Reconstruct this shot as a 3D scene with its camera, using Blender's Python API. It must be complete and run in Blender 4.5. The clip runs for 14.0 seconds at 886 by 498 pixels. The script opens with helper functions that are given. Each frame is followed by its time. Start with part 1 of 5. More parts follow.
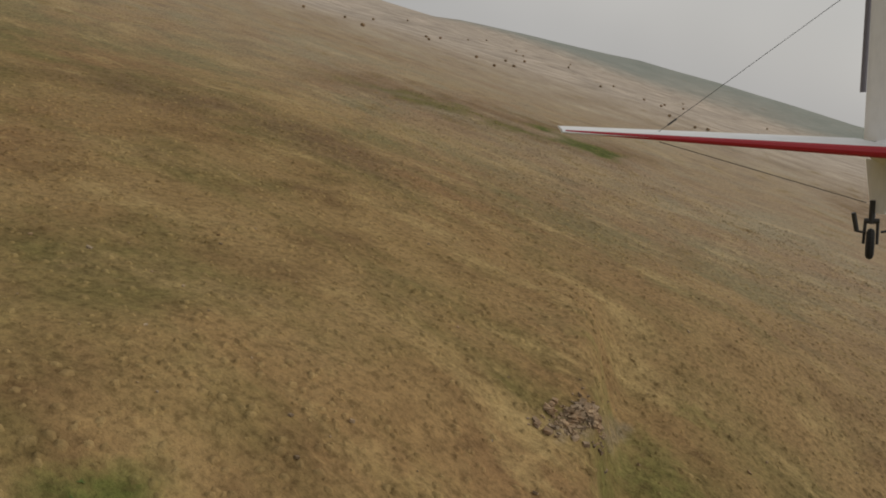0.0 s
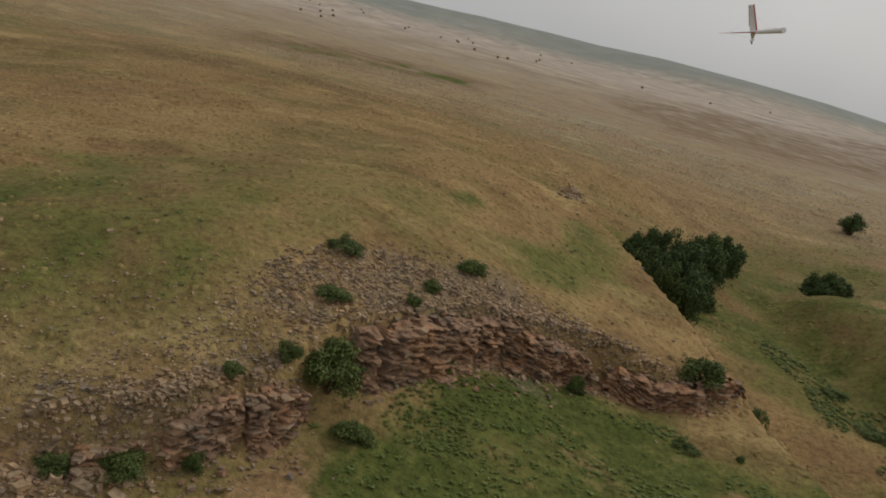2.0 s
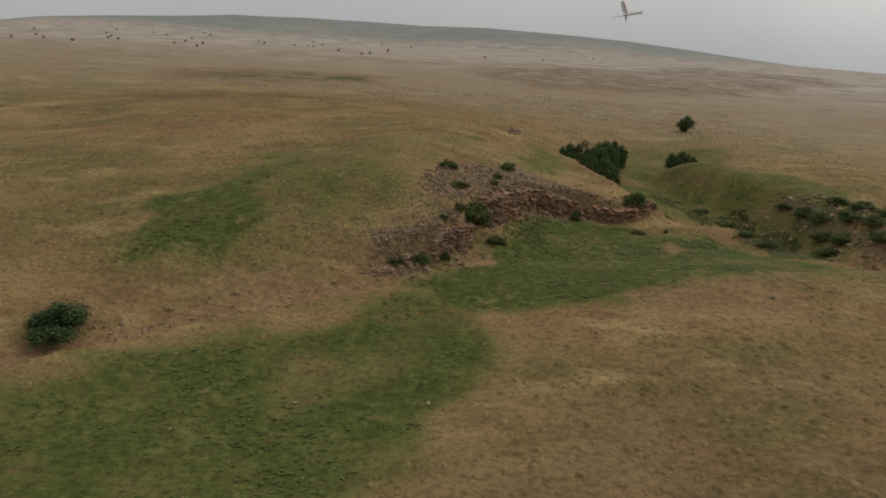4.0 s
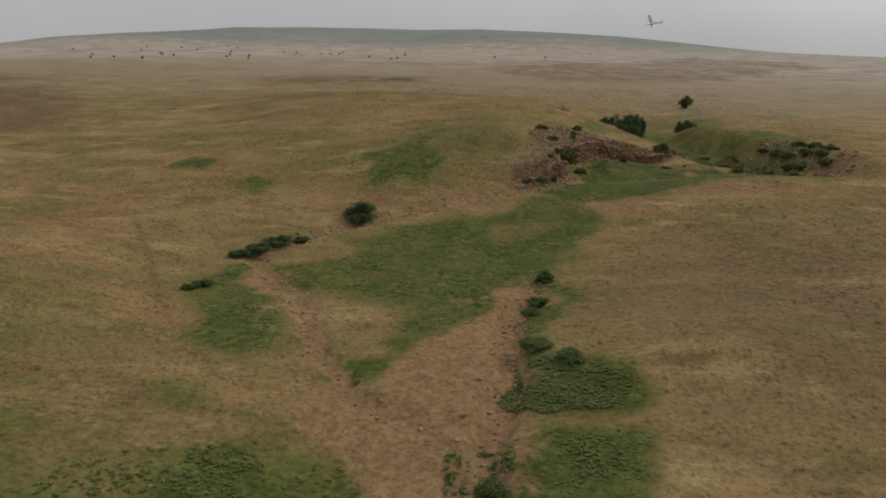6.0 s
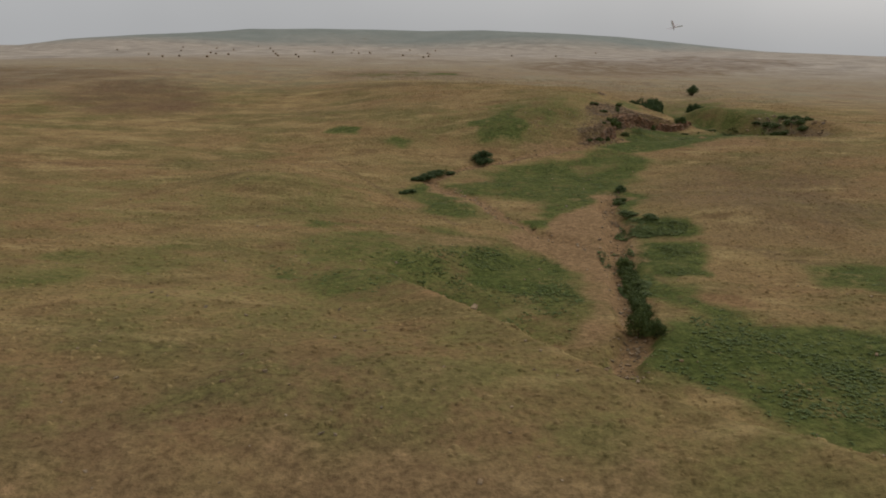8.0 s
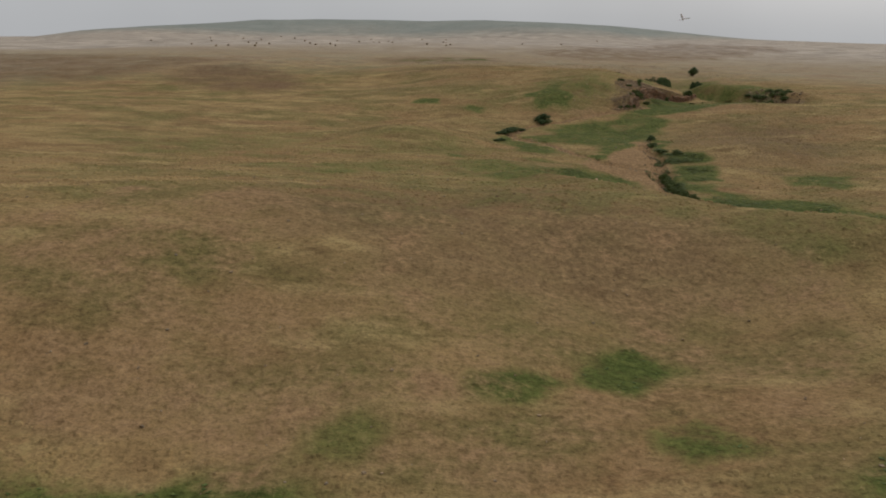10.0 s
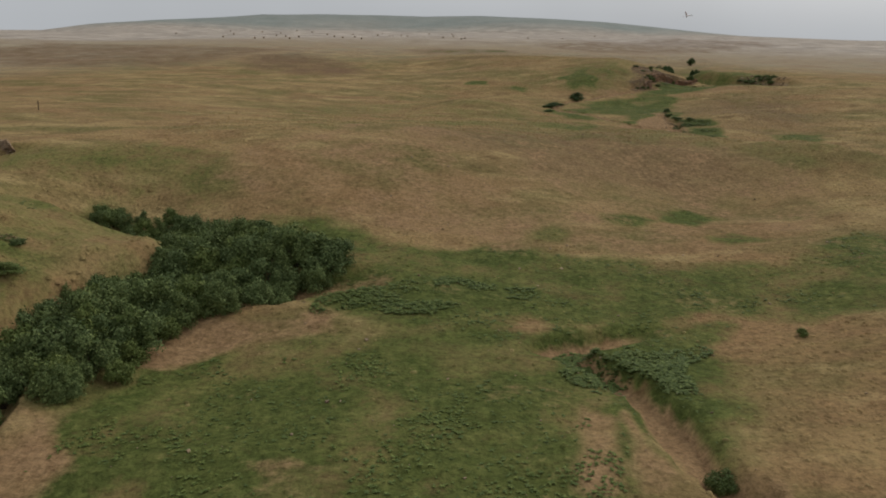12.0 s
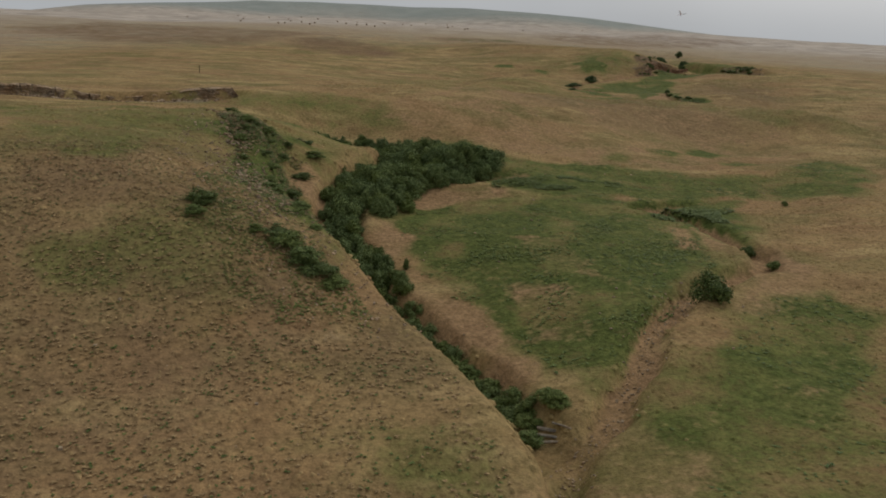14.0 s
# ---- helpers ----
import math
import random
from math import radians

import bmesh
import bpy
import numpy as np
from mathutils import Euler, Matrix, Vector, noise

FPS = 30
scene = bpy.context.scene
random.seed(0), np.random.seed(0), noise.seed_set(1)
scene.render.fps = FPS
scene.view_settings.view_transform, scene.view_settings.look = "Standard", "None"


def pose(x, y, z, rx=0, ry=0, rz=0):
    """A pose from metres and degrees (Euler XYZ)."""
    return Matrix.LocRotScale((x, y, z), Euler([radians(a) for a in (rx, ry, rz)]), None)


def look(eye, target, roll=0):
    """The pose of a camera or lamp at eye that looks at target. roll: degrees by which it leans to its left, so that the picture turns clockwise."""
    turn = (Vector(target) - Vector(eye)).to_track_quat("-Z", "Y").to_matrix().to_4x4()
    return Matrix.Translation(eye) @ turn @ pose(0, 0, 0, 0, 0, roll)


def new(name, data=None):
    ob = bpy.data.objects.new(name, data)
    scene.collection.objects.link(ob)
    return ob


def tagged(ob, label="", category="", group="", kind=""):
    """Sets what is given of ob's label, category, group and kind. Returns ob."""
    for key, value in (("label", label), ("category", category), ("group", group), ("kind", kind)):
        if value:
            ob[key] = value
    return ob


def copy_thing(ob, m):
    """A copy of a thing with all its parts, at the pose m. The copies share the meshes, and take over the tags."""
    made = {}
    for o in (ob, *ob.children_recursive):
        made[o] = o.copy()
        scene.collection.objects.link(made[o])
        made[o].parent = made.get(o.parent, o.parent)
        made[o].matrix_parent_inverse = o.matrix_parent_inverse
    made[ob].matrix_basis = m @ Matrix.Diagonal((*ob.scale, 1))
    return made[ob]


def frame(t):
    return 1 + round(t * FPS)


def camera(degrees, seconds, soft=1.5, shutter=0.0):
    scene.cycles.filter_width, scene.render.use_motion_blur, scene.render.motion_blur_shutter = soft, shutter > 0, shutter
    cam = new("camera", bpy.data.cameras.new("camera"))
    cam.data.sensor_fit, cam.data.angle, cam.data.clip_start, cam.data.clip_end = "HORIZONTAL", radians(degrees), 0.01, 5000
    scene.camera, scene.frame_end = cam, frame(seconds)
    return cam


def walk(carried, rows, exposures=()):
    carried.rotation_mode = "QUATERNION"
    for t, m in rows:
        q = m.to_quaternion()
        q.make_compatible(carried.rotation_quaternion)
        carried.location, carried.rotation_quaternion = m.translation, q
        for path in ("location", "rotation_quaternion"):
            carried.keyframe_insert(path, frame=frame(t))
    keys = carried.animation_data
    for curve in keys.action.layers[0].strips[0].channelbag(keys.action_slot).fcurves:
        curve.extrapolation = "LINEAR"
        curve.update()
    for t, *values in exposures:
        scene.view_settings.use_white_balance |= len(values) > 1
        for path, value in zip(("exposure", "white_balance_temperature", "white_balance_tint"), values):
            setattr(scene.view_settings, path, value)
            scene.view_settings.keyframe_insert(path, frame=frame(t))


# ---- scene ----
cam = camera(56.0, 14.0, soft=1.8)
PATH = [
    (0.0, pose(27.13, 120.68, 7.22, 74.12, -16.80, 30.01)),
    (0.5, pose(26.96, 109.09, 6.03, 74.75, -15.87, 24.51)),
    (1.0, pose(26.00, 97.43, 5.07, 75.41, -15.00, 19.08)),
    (1.5, pose(24.06, 86.61, 4.29, 75.16, -14.60, 16.71)),
    (2.0, pose(21.66, 75.62, 3.68, 74.88, -13.36, 13.32)),
    (2.5, pose(18.79, 65.17, 3.24, 75.07, -11.37, 9.02)),
    (3.0, pose(15.58, 54.66, 3.00, 75.64, -7.95, 5.07)),
    (5.5, pose(-3.22, -2.78, 3.16, 76.23, -1.50, -0.26)),
    (6.0, pose(-7.85, -14.53, 3.12, 76.29, -1.10, -0.39)),
    (6.5, pose(-12.53, -26.24, 2.88, 76.22, -1.12, -0.52)),
    (7.0, pose(-17.26, -38.26, 2.69, 76.14, -1.29, -0.71)),
    (7.5, pose(-22.23, -51.01, 2.43, 76.12, -1.58, -0.79)),
    (8.0, pose(-26.72, -62.71, 2.27, 76.35, -0.94, -0.94)),
    (10.5, pose(-51.95, -123.56, 1.31, 75.61, -0.52, -2.03)),
    (11.0, pose(-57.06, -134.56, 0.63, 75.79, -0.28, -2.35)),
    (11.5, pose(-62.28, -146.20, 0.68, 75.57, -0.43, -2.46)),
    (12.0, pose(-67.93, -158.06, 0.64, 75.42, -0.94, -2.77)),
    (12.5, pose(-73.77, -169.59, -0.17, 75.53, -1.54, -3.10)),
    (13.0, pose(-79.64, -181.45, -0.13, 75.21, -1.87, -3.38)),
    (13.5, pose(-86.23, -193.27, -0.40, 74.96, -2.52, -3.85)),
    (14.0, pose(-92.99, -205.41, -0.76, 74.92, -2.56, -4.60)),
]
walk(cam, PATH, ((0.0, 0.07, 6750, 10), (1.0, 0.01, 6700, 10), (2.0, 0.04, 6550, 10), (3.0, 0.02, 6500, 10), (5.5, -0.01, 6400, 10), (6.5, 0.02, 6450, 10), (8.5, -0.03, 6400, 10), (11.0, 0.13, 6300, 10), (12.0, 0.13, 6200, 9), (13.0, 0.08, 6150, 9), (14.0, 0.03, 6250, 9)))

# ---------------------------------------------------------------- overcast daylight
world = bpy.data.worlds.new("overcast_sky")
scene.world = world
world.use_nodes = True
wn = world.node_tree.nodes
wl = world.node_tree.links
wback = wn["Background"]
wsky = wn.new("ShaderNodeTexSky")
wsky.sky_type = "NISHITA"
wsky.sun_disc = False
wsky.sun_elevation = radians(38)
wsky.sun_rotation = radians(50)
wsky.dust_density = 5
wsky.air_density = 1.5
wgrey = wn.new("ShaderNodeHueSaturation")
wgrey.inputs["Saturation"].default_value = 0.35
wmix = wn.new("ShaderNodeMixRGB")
wmix.inputs["Fac"].default_value = 0.025
wmix.inputs["Color1"].default_value = (0.39, 0.394, 0.398, 1)
wl.new(wsky.outputs["Color"], wgrey.inputs["Color"])
wl.new(wgrey.outputs["Color"], wmix.inputs["Color2"])
wcloud = wn.new("ShaderNodeTexNoise")
wcloud.inputs["Scale"].default_value, wcloud.inputs["Detail"].default_value = 2.6, 3
wsoft = wn.new("ShaderNodeMapRange")
wsoft.inputs["From Min"].default_value, wsoft.inputs["From Max"].default_value = 0.3, 0.7
wsoft.inputs["To Min"].default_value, wsoft.inputs["To Max"].default_value = 0.93, 1.07
wdrift = wn.new("ShaderNodeMixRGB")
wdrift.blend_type = "MULTIPLY"
wdrift.inputs["Fac"].default_value = 1.0
wl.new(wcloud.outputs["Fac"], wsoft.inputs["Value"])
wl.new(wmix.outputs["Color"], wdrift.inputs["Color1"])
wl.new(wsoft.outputs["Result"], wdrift.inputs["Color2"])
wl.new(wdrift.outputs["Color"], wback.inputs["Color"])
wback.inputs["Strength"].default_value = 1.0
sun = new("sun", bpy.data.lights.new("sun", "SUN"))
sun.data.energy, sun.data.angle, sun.data.color = 0.8, radians(16), (1.0, 0.95, 0.87)
sun.matrix_world = look((60.4, 50.6, 61.6), (0, 0, 0))


# ---------------------------------------------------------------- land forms
FLOOR_Y = (-260, -210, -150, -100, -60, 0, 30, 60, 95, 125, 165, 230, 300, 420, 560, 900, 4000)
FLOOR_Z = (-28.5, -28, -26.6, -24.2, -22, -20.4, -20.6, -20, -16.8, -16, -14, -10.5, -8, -5, -2.5, -2, -25)
LEDGE = ((-2, 96), (3, 99.8), (8.2, 103.6), (9.2, 105.6), (10.6, 107.2), (11, 109.5), (11.6, 112), (12.9, 113.8), (14.8, 116.5), (16.9, 119.5), (19.6, 121.8), (22.3, 124.2), (25, 126), (27.4, 126.2), (30.4, 127.2), (33, 130))
# knolls and hollows: x, y, reach, height
KNOLLS_NORTH = (
    (-22, 241, 45, 0.6),
    (-131, 241, 70, 2.5),
    (-68, 206, 20, -0.9),
    (-40, 192, 20, 2.1),
    (22, 191, 9, 1.2),
    (2, 178, 20, 2.1),
    (41, 178, 9, -1.9),
    (38, 173, 13, -1.7),
    (-54, 153, 9, -1.4),
    (62, 152, 10, 3),
    (9, 147, 9, 2),
    (38, 146, 13, -0.9),
    (-12, 136, 30, 5),
    (38, 128, 13, -3.2),
    (9, 128, 9, 2.6),
    (22, 115, 9, -1.9),
    (3, 115, 9, 2.1),
    (104, 115, 45, 3.3),
    (-54, 108, 20, -0.7),
    (34, 102, 9, 1.1),
    (3, 96, 9, -0.9),
    (-16, 91, 13, -1.9),
    (-54, 90, 9, -1),
    (18.5, 116.5, 5.5, 0.9),
)
KNOLLS_MIDDLE = (
    (51, 73, 30, 1.5),
    (2, 66, 20, -1.3),
    (-29, 65, 9, -0.8),
    (-48, 58, 9, 2.6),
    (-148, 52, 45, 2.7),
    (15, 46, 9, 2.5),
    (-29, 33, 9, 1.2),
    (15, 27, 9, -1.3),
    (-16, 27, 9, -1.5),
    (104, 20, 45, 2.1),
    (-7, 18, 13, -0.2),
    (-40, -4, 20, 1.6),
    (-29, -24, 9, 1.2),
    (-71, -27, 13, 1.1),
    (30, -32, 30, -2.4),
    (-53, -36, 13, 1.3),
)
KNOLLS_SOUTH = (
    (-131, -53, 70, 6.5),
    (-34, -54, 13, -2.8),
    (-135, -54, 13, -1.7),
    (-67, -68, 9, -1.5),
    (-89, -82, 13, -1.5),
    (-98, -87, 9, -1.7),
    (-54, -88, 20, -3.5),
    (-116, -91, 13, 1.4),
    (-85, -99, 9, -2.5),
    (114, -102, 70, 2.7),
    (-180, -106, 45, 3.3),
    (-44, -109, 13, -0.8),
    (-159, -116, 30, 2.9),
    (51, -116, 30, 2.5),
    (-92, -118, 9, -1.8),
    (-124, -130, 20, 4.6),
    (-82, -130, 20, -1),
    (-104, -137, 9, 1.9),
    (-85, -137, 9, -2.9),
    (-54, -143, 9, -1.5),
    (65, -151, 70, 2.8),
    (-82, -158, 20, -0.8),
)
SWELLS_NORTH = (
    (40, 212, 11, -0.5),
    (-8, 184, 22, 0.5),
    (60, 152, 8, -1.5),
    (64, 152, 15, -0.7),
    (24, 152, 8, -0.5),
    (32, 136, 11, 0.9),
    (12, 136, 8, 0.4),
    (16, 108, 8, -0.7),
    (-8, 104, 8, 1.3),
    (-12, 104, 8, 0.5),
    (-20, 92, 11, 0.7),
    (0, 80, 8, -0.6),
    (-12, 60, 15, 0.8),
    (-32, 40, 8, -0.4),
    (-32, 36, 8, -0.9),
    (12, 28, 8, 0.7),
    (-32, 4, 11, -1.4),
    (-32, 0, 8, -0.5),
    (-16, -28, 8, 0.6),
    (-76, -28, 15, 0.5),
    (0, -32, 8, 2.2),
    (0, -32, 8, 0.7),
    (-84, -36, 15, 1.5),
)
SWELLS_SOUTH = (
    (-20, -48, 8, -0.8),
    (-20, -48, 8, -0.5),
    (-112, -52, 15, 0.9),
    (-40, -52, 8, 0.7),
    (-60, -52, 8, -0.5),
    (-112, -60, 8, -0.9),
    (-100, -64, 8, -3.2),
    (-96, -68, 8, -1.6),
    (-88, -68, 8, -0.6),
    (-92, -72, 8, -0.7),
    (-76, -80, 8, 0.4),
    (-32, -84, 8, -0.7),
    (-108, -88, 8, 1),
    (-100, -100, 8, 0.4),
    (-48, -104, 8, 0.6),
    (-100, -112, 8, -0.4),
    (-100, -116, 8, -1.4),
    (-116, -124, 8, 0.5),
    (-92, -128, 15, -0.5),
    (-84, -136, 8, 1.5),
    (-68, -140, 8, 0.7),
    (-68, -140, 8, 0.4),
)


def line_distance(x, y, pts):
    """Signed distance to a polyline (positive on its left) and the run along it, from 0 to 1."""
    best = np.full(x.shape, 1e9)
    side = np.zeros(x.shape)
    run = np.zeros(x.shape)
    n = len(pts) - 1
    for k in range(n):
        (ax, ay), (bx, by) = pts[k], pts[k + 1]
        dx, dy = bx - ax, by - ay
        q = np.clip(((x - ax) * dx + (y - ay) * dy) / (dx * dx + dy * dy), 0, 1)
        d = np.hypot(x - ax - q * dx, y - ay - q * dy)
        nearer = d < best
        best = np.where(nearer, d, best)
        side = np.where(nearer, np.sign(dx * (y - ay) - dy * (x - ax)), side)
        run = np.where(nearer, (k + q) / n, run)
    return best * side, run


def smooth(a, b, v):
    q = np.clip((v - a) / (b - a), 0, 1)
    return q * q * (3 - 2 * q)


def wobble(x, y, size, seed=0):
    """Smooth value noise between -1 and 1, with features about size metres wide."""
    rng = np.random.RandomState(seed)
    table = rng.uniform(-1, 1, (256, 256))
    u, v = x / size, y / size
    i, j = np.floor(u).astype(int), np.floor(v).astype(int)
    a, b = u - i, v - j
    a, b = a * a * (3 - 2 * a), b * b * (3 - 2 * b)
    g = lambda p, q: table[p % 256, q % 256]
    return (g(i, j) * (1 - a) + g(i + 1, j) * a) * (1 - b) + (g(i, j + 1) * (1 - a) + g(i + 1, j + 1) * a) * b


# brows where the hills break off: height, run of the slope, reach, course with the hill on its left
BROWS = (
    (2.7, 1.2, 7, LEDGE),
    (5.0, 4.5, 9, ((42, 115), (38.3, 123), (34.8, 131), (30.8, 139.5), (26.6, 147.5), (21.4, 158), (16, 172), (12, 182))),
    (5.0, 8.0, 13, ((41, 168), (43.5, 158), (47, 149), (50.5, 139), (53, 128), (55, 114), (58, 100))),
    (6.4, 6.5, 15, ((28, -52), (14, -41), (4, -33.5), (-4, -27), (-11, -20.5), (-16, -13.5), (-20, -6), (-24.5, 3), (-30, 12), (-36, 18))),
    (6.6, 5.0, 14, ((-79, -176), (-82, -164), (-84.2, -156), (-87.2, -148.5), (-91, -140.5), (-94.5, -133.5), (-98.2, -126), (-101.5, -118), (-103.5, -108), (-105.5, -99), (-106, -91), (-105, -84))),
    (1.8, 1.0, 10, ((-166, -66), (-156, -63), (-150, -60), (-138, -55), (-122, -50), (-112, -47))),
    (4.6, 3.5, 9, ((-98, -88), (-93.5, -82.5), (-91, -78.5), (-91.5, -75), (-96, -72), (-104, -69.5), (-114, -67))),
)


def brow_steps(x, y):
    z = np.zeros(x.shape)
    for high, wide, reach, course in BROWS:
        d, run = line_distance(x, y, course)
        ends = smooth(0, .15, run) * (1 - smooth(.82, 1, run))
        z = z + high * ends * (smooth(-wide / 2, wide / 2, d) - .5) * np.exp(-np.abs(d) / reach)
    return z


def mesa(x, y):
    """The long flat-topped ridge on the skyline, with a lower shelf at its western end."""
    top = np.interp(x, (-640, -508, -345, -305, -270, -193, 51, 180, 297, 450, 600, 900), (0, 9, 19, 22, 26, 28.5, 28.5, 25, 18.6, 7, 3, 0))
    return top * smooth(940, 1130, y + 30 * np.sin(x / 90)) * (1 - smooth(1300, 2600, y))


def land(x, y):
    x, y = np.asarray(x, float), np.asarray(y, float)
    z = sum(np.interp(y + k, FLOOR_Y, FLOOR_Z) for k in (-16, -8, 0, 8, 16)) / 5
    z = z + brow_steps(x, y) + mesa(x, y)
    for hx, hy, reach, high in KNOLLS_NORTH + KNOLLS_MIDDLE + KNOLLS_SOUTH + SWELLS_NORTH + SWELLS_SOUTH:
        z = z + high * np.exp(-((x - hx) ** 2 + (y - hy) ** 2) / (2 * reach * reach))
    z = z - 9 * smooth(380, 850, y) * smooth(.43, .56, -x / np.maximum(y + 26, 60))
    away = smooth(200, 500, np.hypot(x + 30, y)) * (1 - .6 * smooth(850, 1000, y))
    z = z + away * (3.5 * wobble(x, y, 130, 5) + 1.2 * wobble(x, y, 47, 6))
    return z - beds(x, y)[0]


# water courses: half width of the bed, depth, course
GRAVEL_STREAM = ((-42, -90), (-49, -93), (-56, -95.5), (-54, -97), (-51.9, -100), (-50.4, -106), (-50, -112), (-48.3, -117.4), (-50.5, -123.3), (-54, -124.8), (-58.2, -127.7),
                 (-61.9, -131.2), (-65.5, -135.5), (-68.2, -138.9), (-71.4, -145.4), (-75.5, -151.8), (-78.6, -155.8), (-81, -161.5), (-81.5, -170), (-83, -200))
WILLOW_STREAM = ((-68, -79), (-73.3, -82.5), (-78.9, -84.4), (-84.2, -83.8), (-90.9, -84.1), (-95.2, -90.5), (-97.2, -100), (-96.2, -113.6), (-94, -126),
                 (-90.6, -132.4), (-88.2, -137.4), (-85.2, -143), (-82.6, -149), (-81, -153.6), (-79.6, -159.5))
MIDDLE_STREAM = ((2.5, 63), (-1.2, 51.6), (-2.5, 41.3), (-4.7, 29.9), (-6.2, 19.5), (-7.8, 10.7), (-9, 3), (-11.5, -2.5), (-12.5, -6))
NORTH_STREAM = ((9, 100), (-0.9, 94.9), (-9.3, 89.6), (-14.6, 86), (-22.2, 78.3), (-26.2, 70.2), (-23.7, 62.9), (-20.6, 60), (-18.4, 52.1), (-16.9, 46.1), (-13, 38), (-6.5, 32))


def beds(x, y):
    """How deep the streams have cut, and how much of each spot is bare bed."""
    cut, bare = np.zeros(x.shape), np.zeros(x.shape)
    for half, deep, course in ((.8, 1.3, GRAVEL_STREAM), (2.2, 1.5, WILLOW_STREAM), (.9, .9, MIDDLE_STREAM), (.7, .45, NORTH_STREAM)):
        px, py = np.array(course).T
        near = (x > px.min() - 9) & (x < px.max() + 9) & (y > py.min() - 9) & (y < py.max() + 9)
        if near.any():
            d, run = line_distance(x[near], y[near], course)
            d = np.abs(d + .5 * wobble(x[near], y[near], 3.1, 21))
            ends = smooth(0, .08, run) * (1 - smooth(.95, 1, run))
            cut[near] = np.maximum(cut[near], deep * ends * (1 - smooth(half, half + .6 + .35 * deep, d)))
            bare[near] = np.maximum(bare[near], ends * (1 - smooth(half, half + .6, d)))
    return cut, bare


def axis_steps(start, end, fine, far_low, far_high):
    """Even steps in the middle that widen to both sides."""
    a = list(np.arange(start, end, fine))
    v, s = a[-1], fine
    while v < far_high:
        s *= 1.09
        v += s
        a.append(v)
    v, s = a[0], fine
    while v > far_low:
        s *= 1.09
        v -= s
        a.insert(0, v)
    return np.array(a)


# ---------------------------------------------------------------- materials
def material(name, rough=0.9):
    m = bpy.data.materials.new(name)
    m.use_nodes = True
    n, l = m.node_tree.nodes, m.node_tree.links
    n["Principled BSDF"].inputs["Roughness"].default_value = rough
    n["Principled BSDF"].inputs["Specular IOR Level"].default_value = 0.2
    return m, n, l


def noise_node(n, l, scale, detail=4.0, rough=0.55, stretch=(1, 1, 1), seed=0.0):
    co = n.new("ShaderNodeNewGeometry")
    mp = n.new("ShaderNodeMapping")
    mp.inputs["Scale"].default_value = stretch
    mp.inputs["Location"].default_value = (seed * 13.7, seed * 7.1, 0)
    t = n.new("ShaderNodeTexNoise")
    t.inputs["Scale"].default_value, t.inputs["Detail"].default_value, t.inputs["Roughness"].default_value = scale, detail, rough
    l.new(co.outputs["Position"], mp.inputs["Vector"])
    l.new(mp.outputs["Vector"], t.inputs["Vector"])
    return t.outputs["Fac"]


def ramp(n, l, fac, stops):
    r = n.new("ShaderNodeValToRGB")
    e = r.color_ramp.elements
    e[0].position, e[0].color = stops[0][0], (*stops[0][1], 1)
    e[1].position, e[1].color = stops[-1][0], (*stops[-1][1], 1)
    for p, c in stops[1:-1]:
        q = e.new(p)
        q.color = (*c, 1)
    l.new(fac, r.inputs["Fac"])
    return r.outputs["Color"]


def mix(n, l, fac, a, b, kind="MIX"):
    m = n.new("ShaderNodeMixRGB")
    m.blend_type = kind
    for key, v in (("Fac", fac), ("Color1", a), ("Color2", b)):
        if isinstance(v, (int, float)):
            m.inputs[key].default_value = v
        elif isinstance(v, tuple):
            m.inputs[key].default_value = (*v, 1)
        else:
            l.new(v, m.inputs[key])
    return m.outputs["Color"]


def calc(n, l, kind, a, b=0.0, clamp=False):
    m = n.new("ShaderNodeMath")
    m.operation, m.use_clamp = kind, clamp
    for k, v in ((0, a), (1, b)):
        if isinstance(v, (int, float)):
            m.inputs[k].default_value = v
        else:
            l.new(v, m.inputs[k])
    return m.outputs["Value"]


def bump(n, l, height, strength, distance):
    b = n.new("ShaderNodeBump")
    b.inputs["Strength"].default_value, b.inputs["Distance"].default_value = strength, distance
    l.new(height, b.inputs["Height"])
    l.new(b.outputs["Normal"], n["Principled BSDF"].inputs["Normal"])


def layer(n, name):
    a = n.new("ShaderNodeAttribute")
    a.attribute_name = name
    return a.outputs["Fac"]


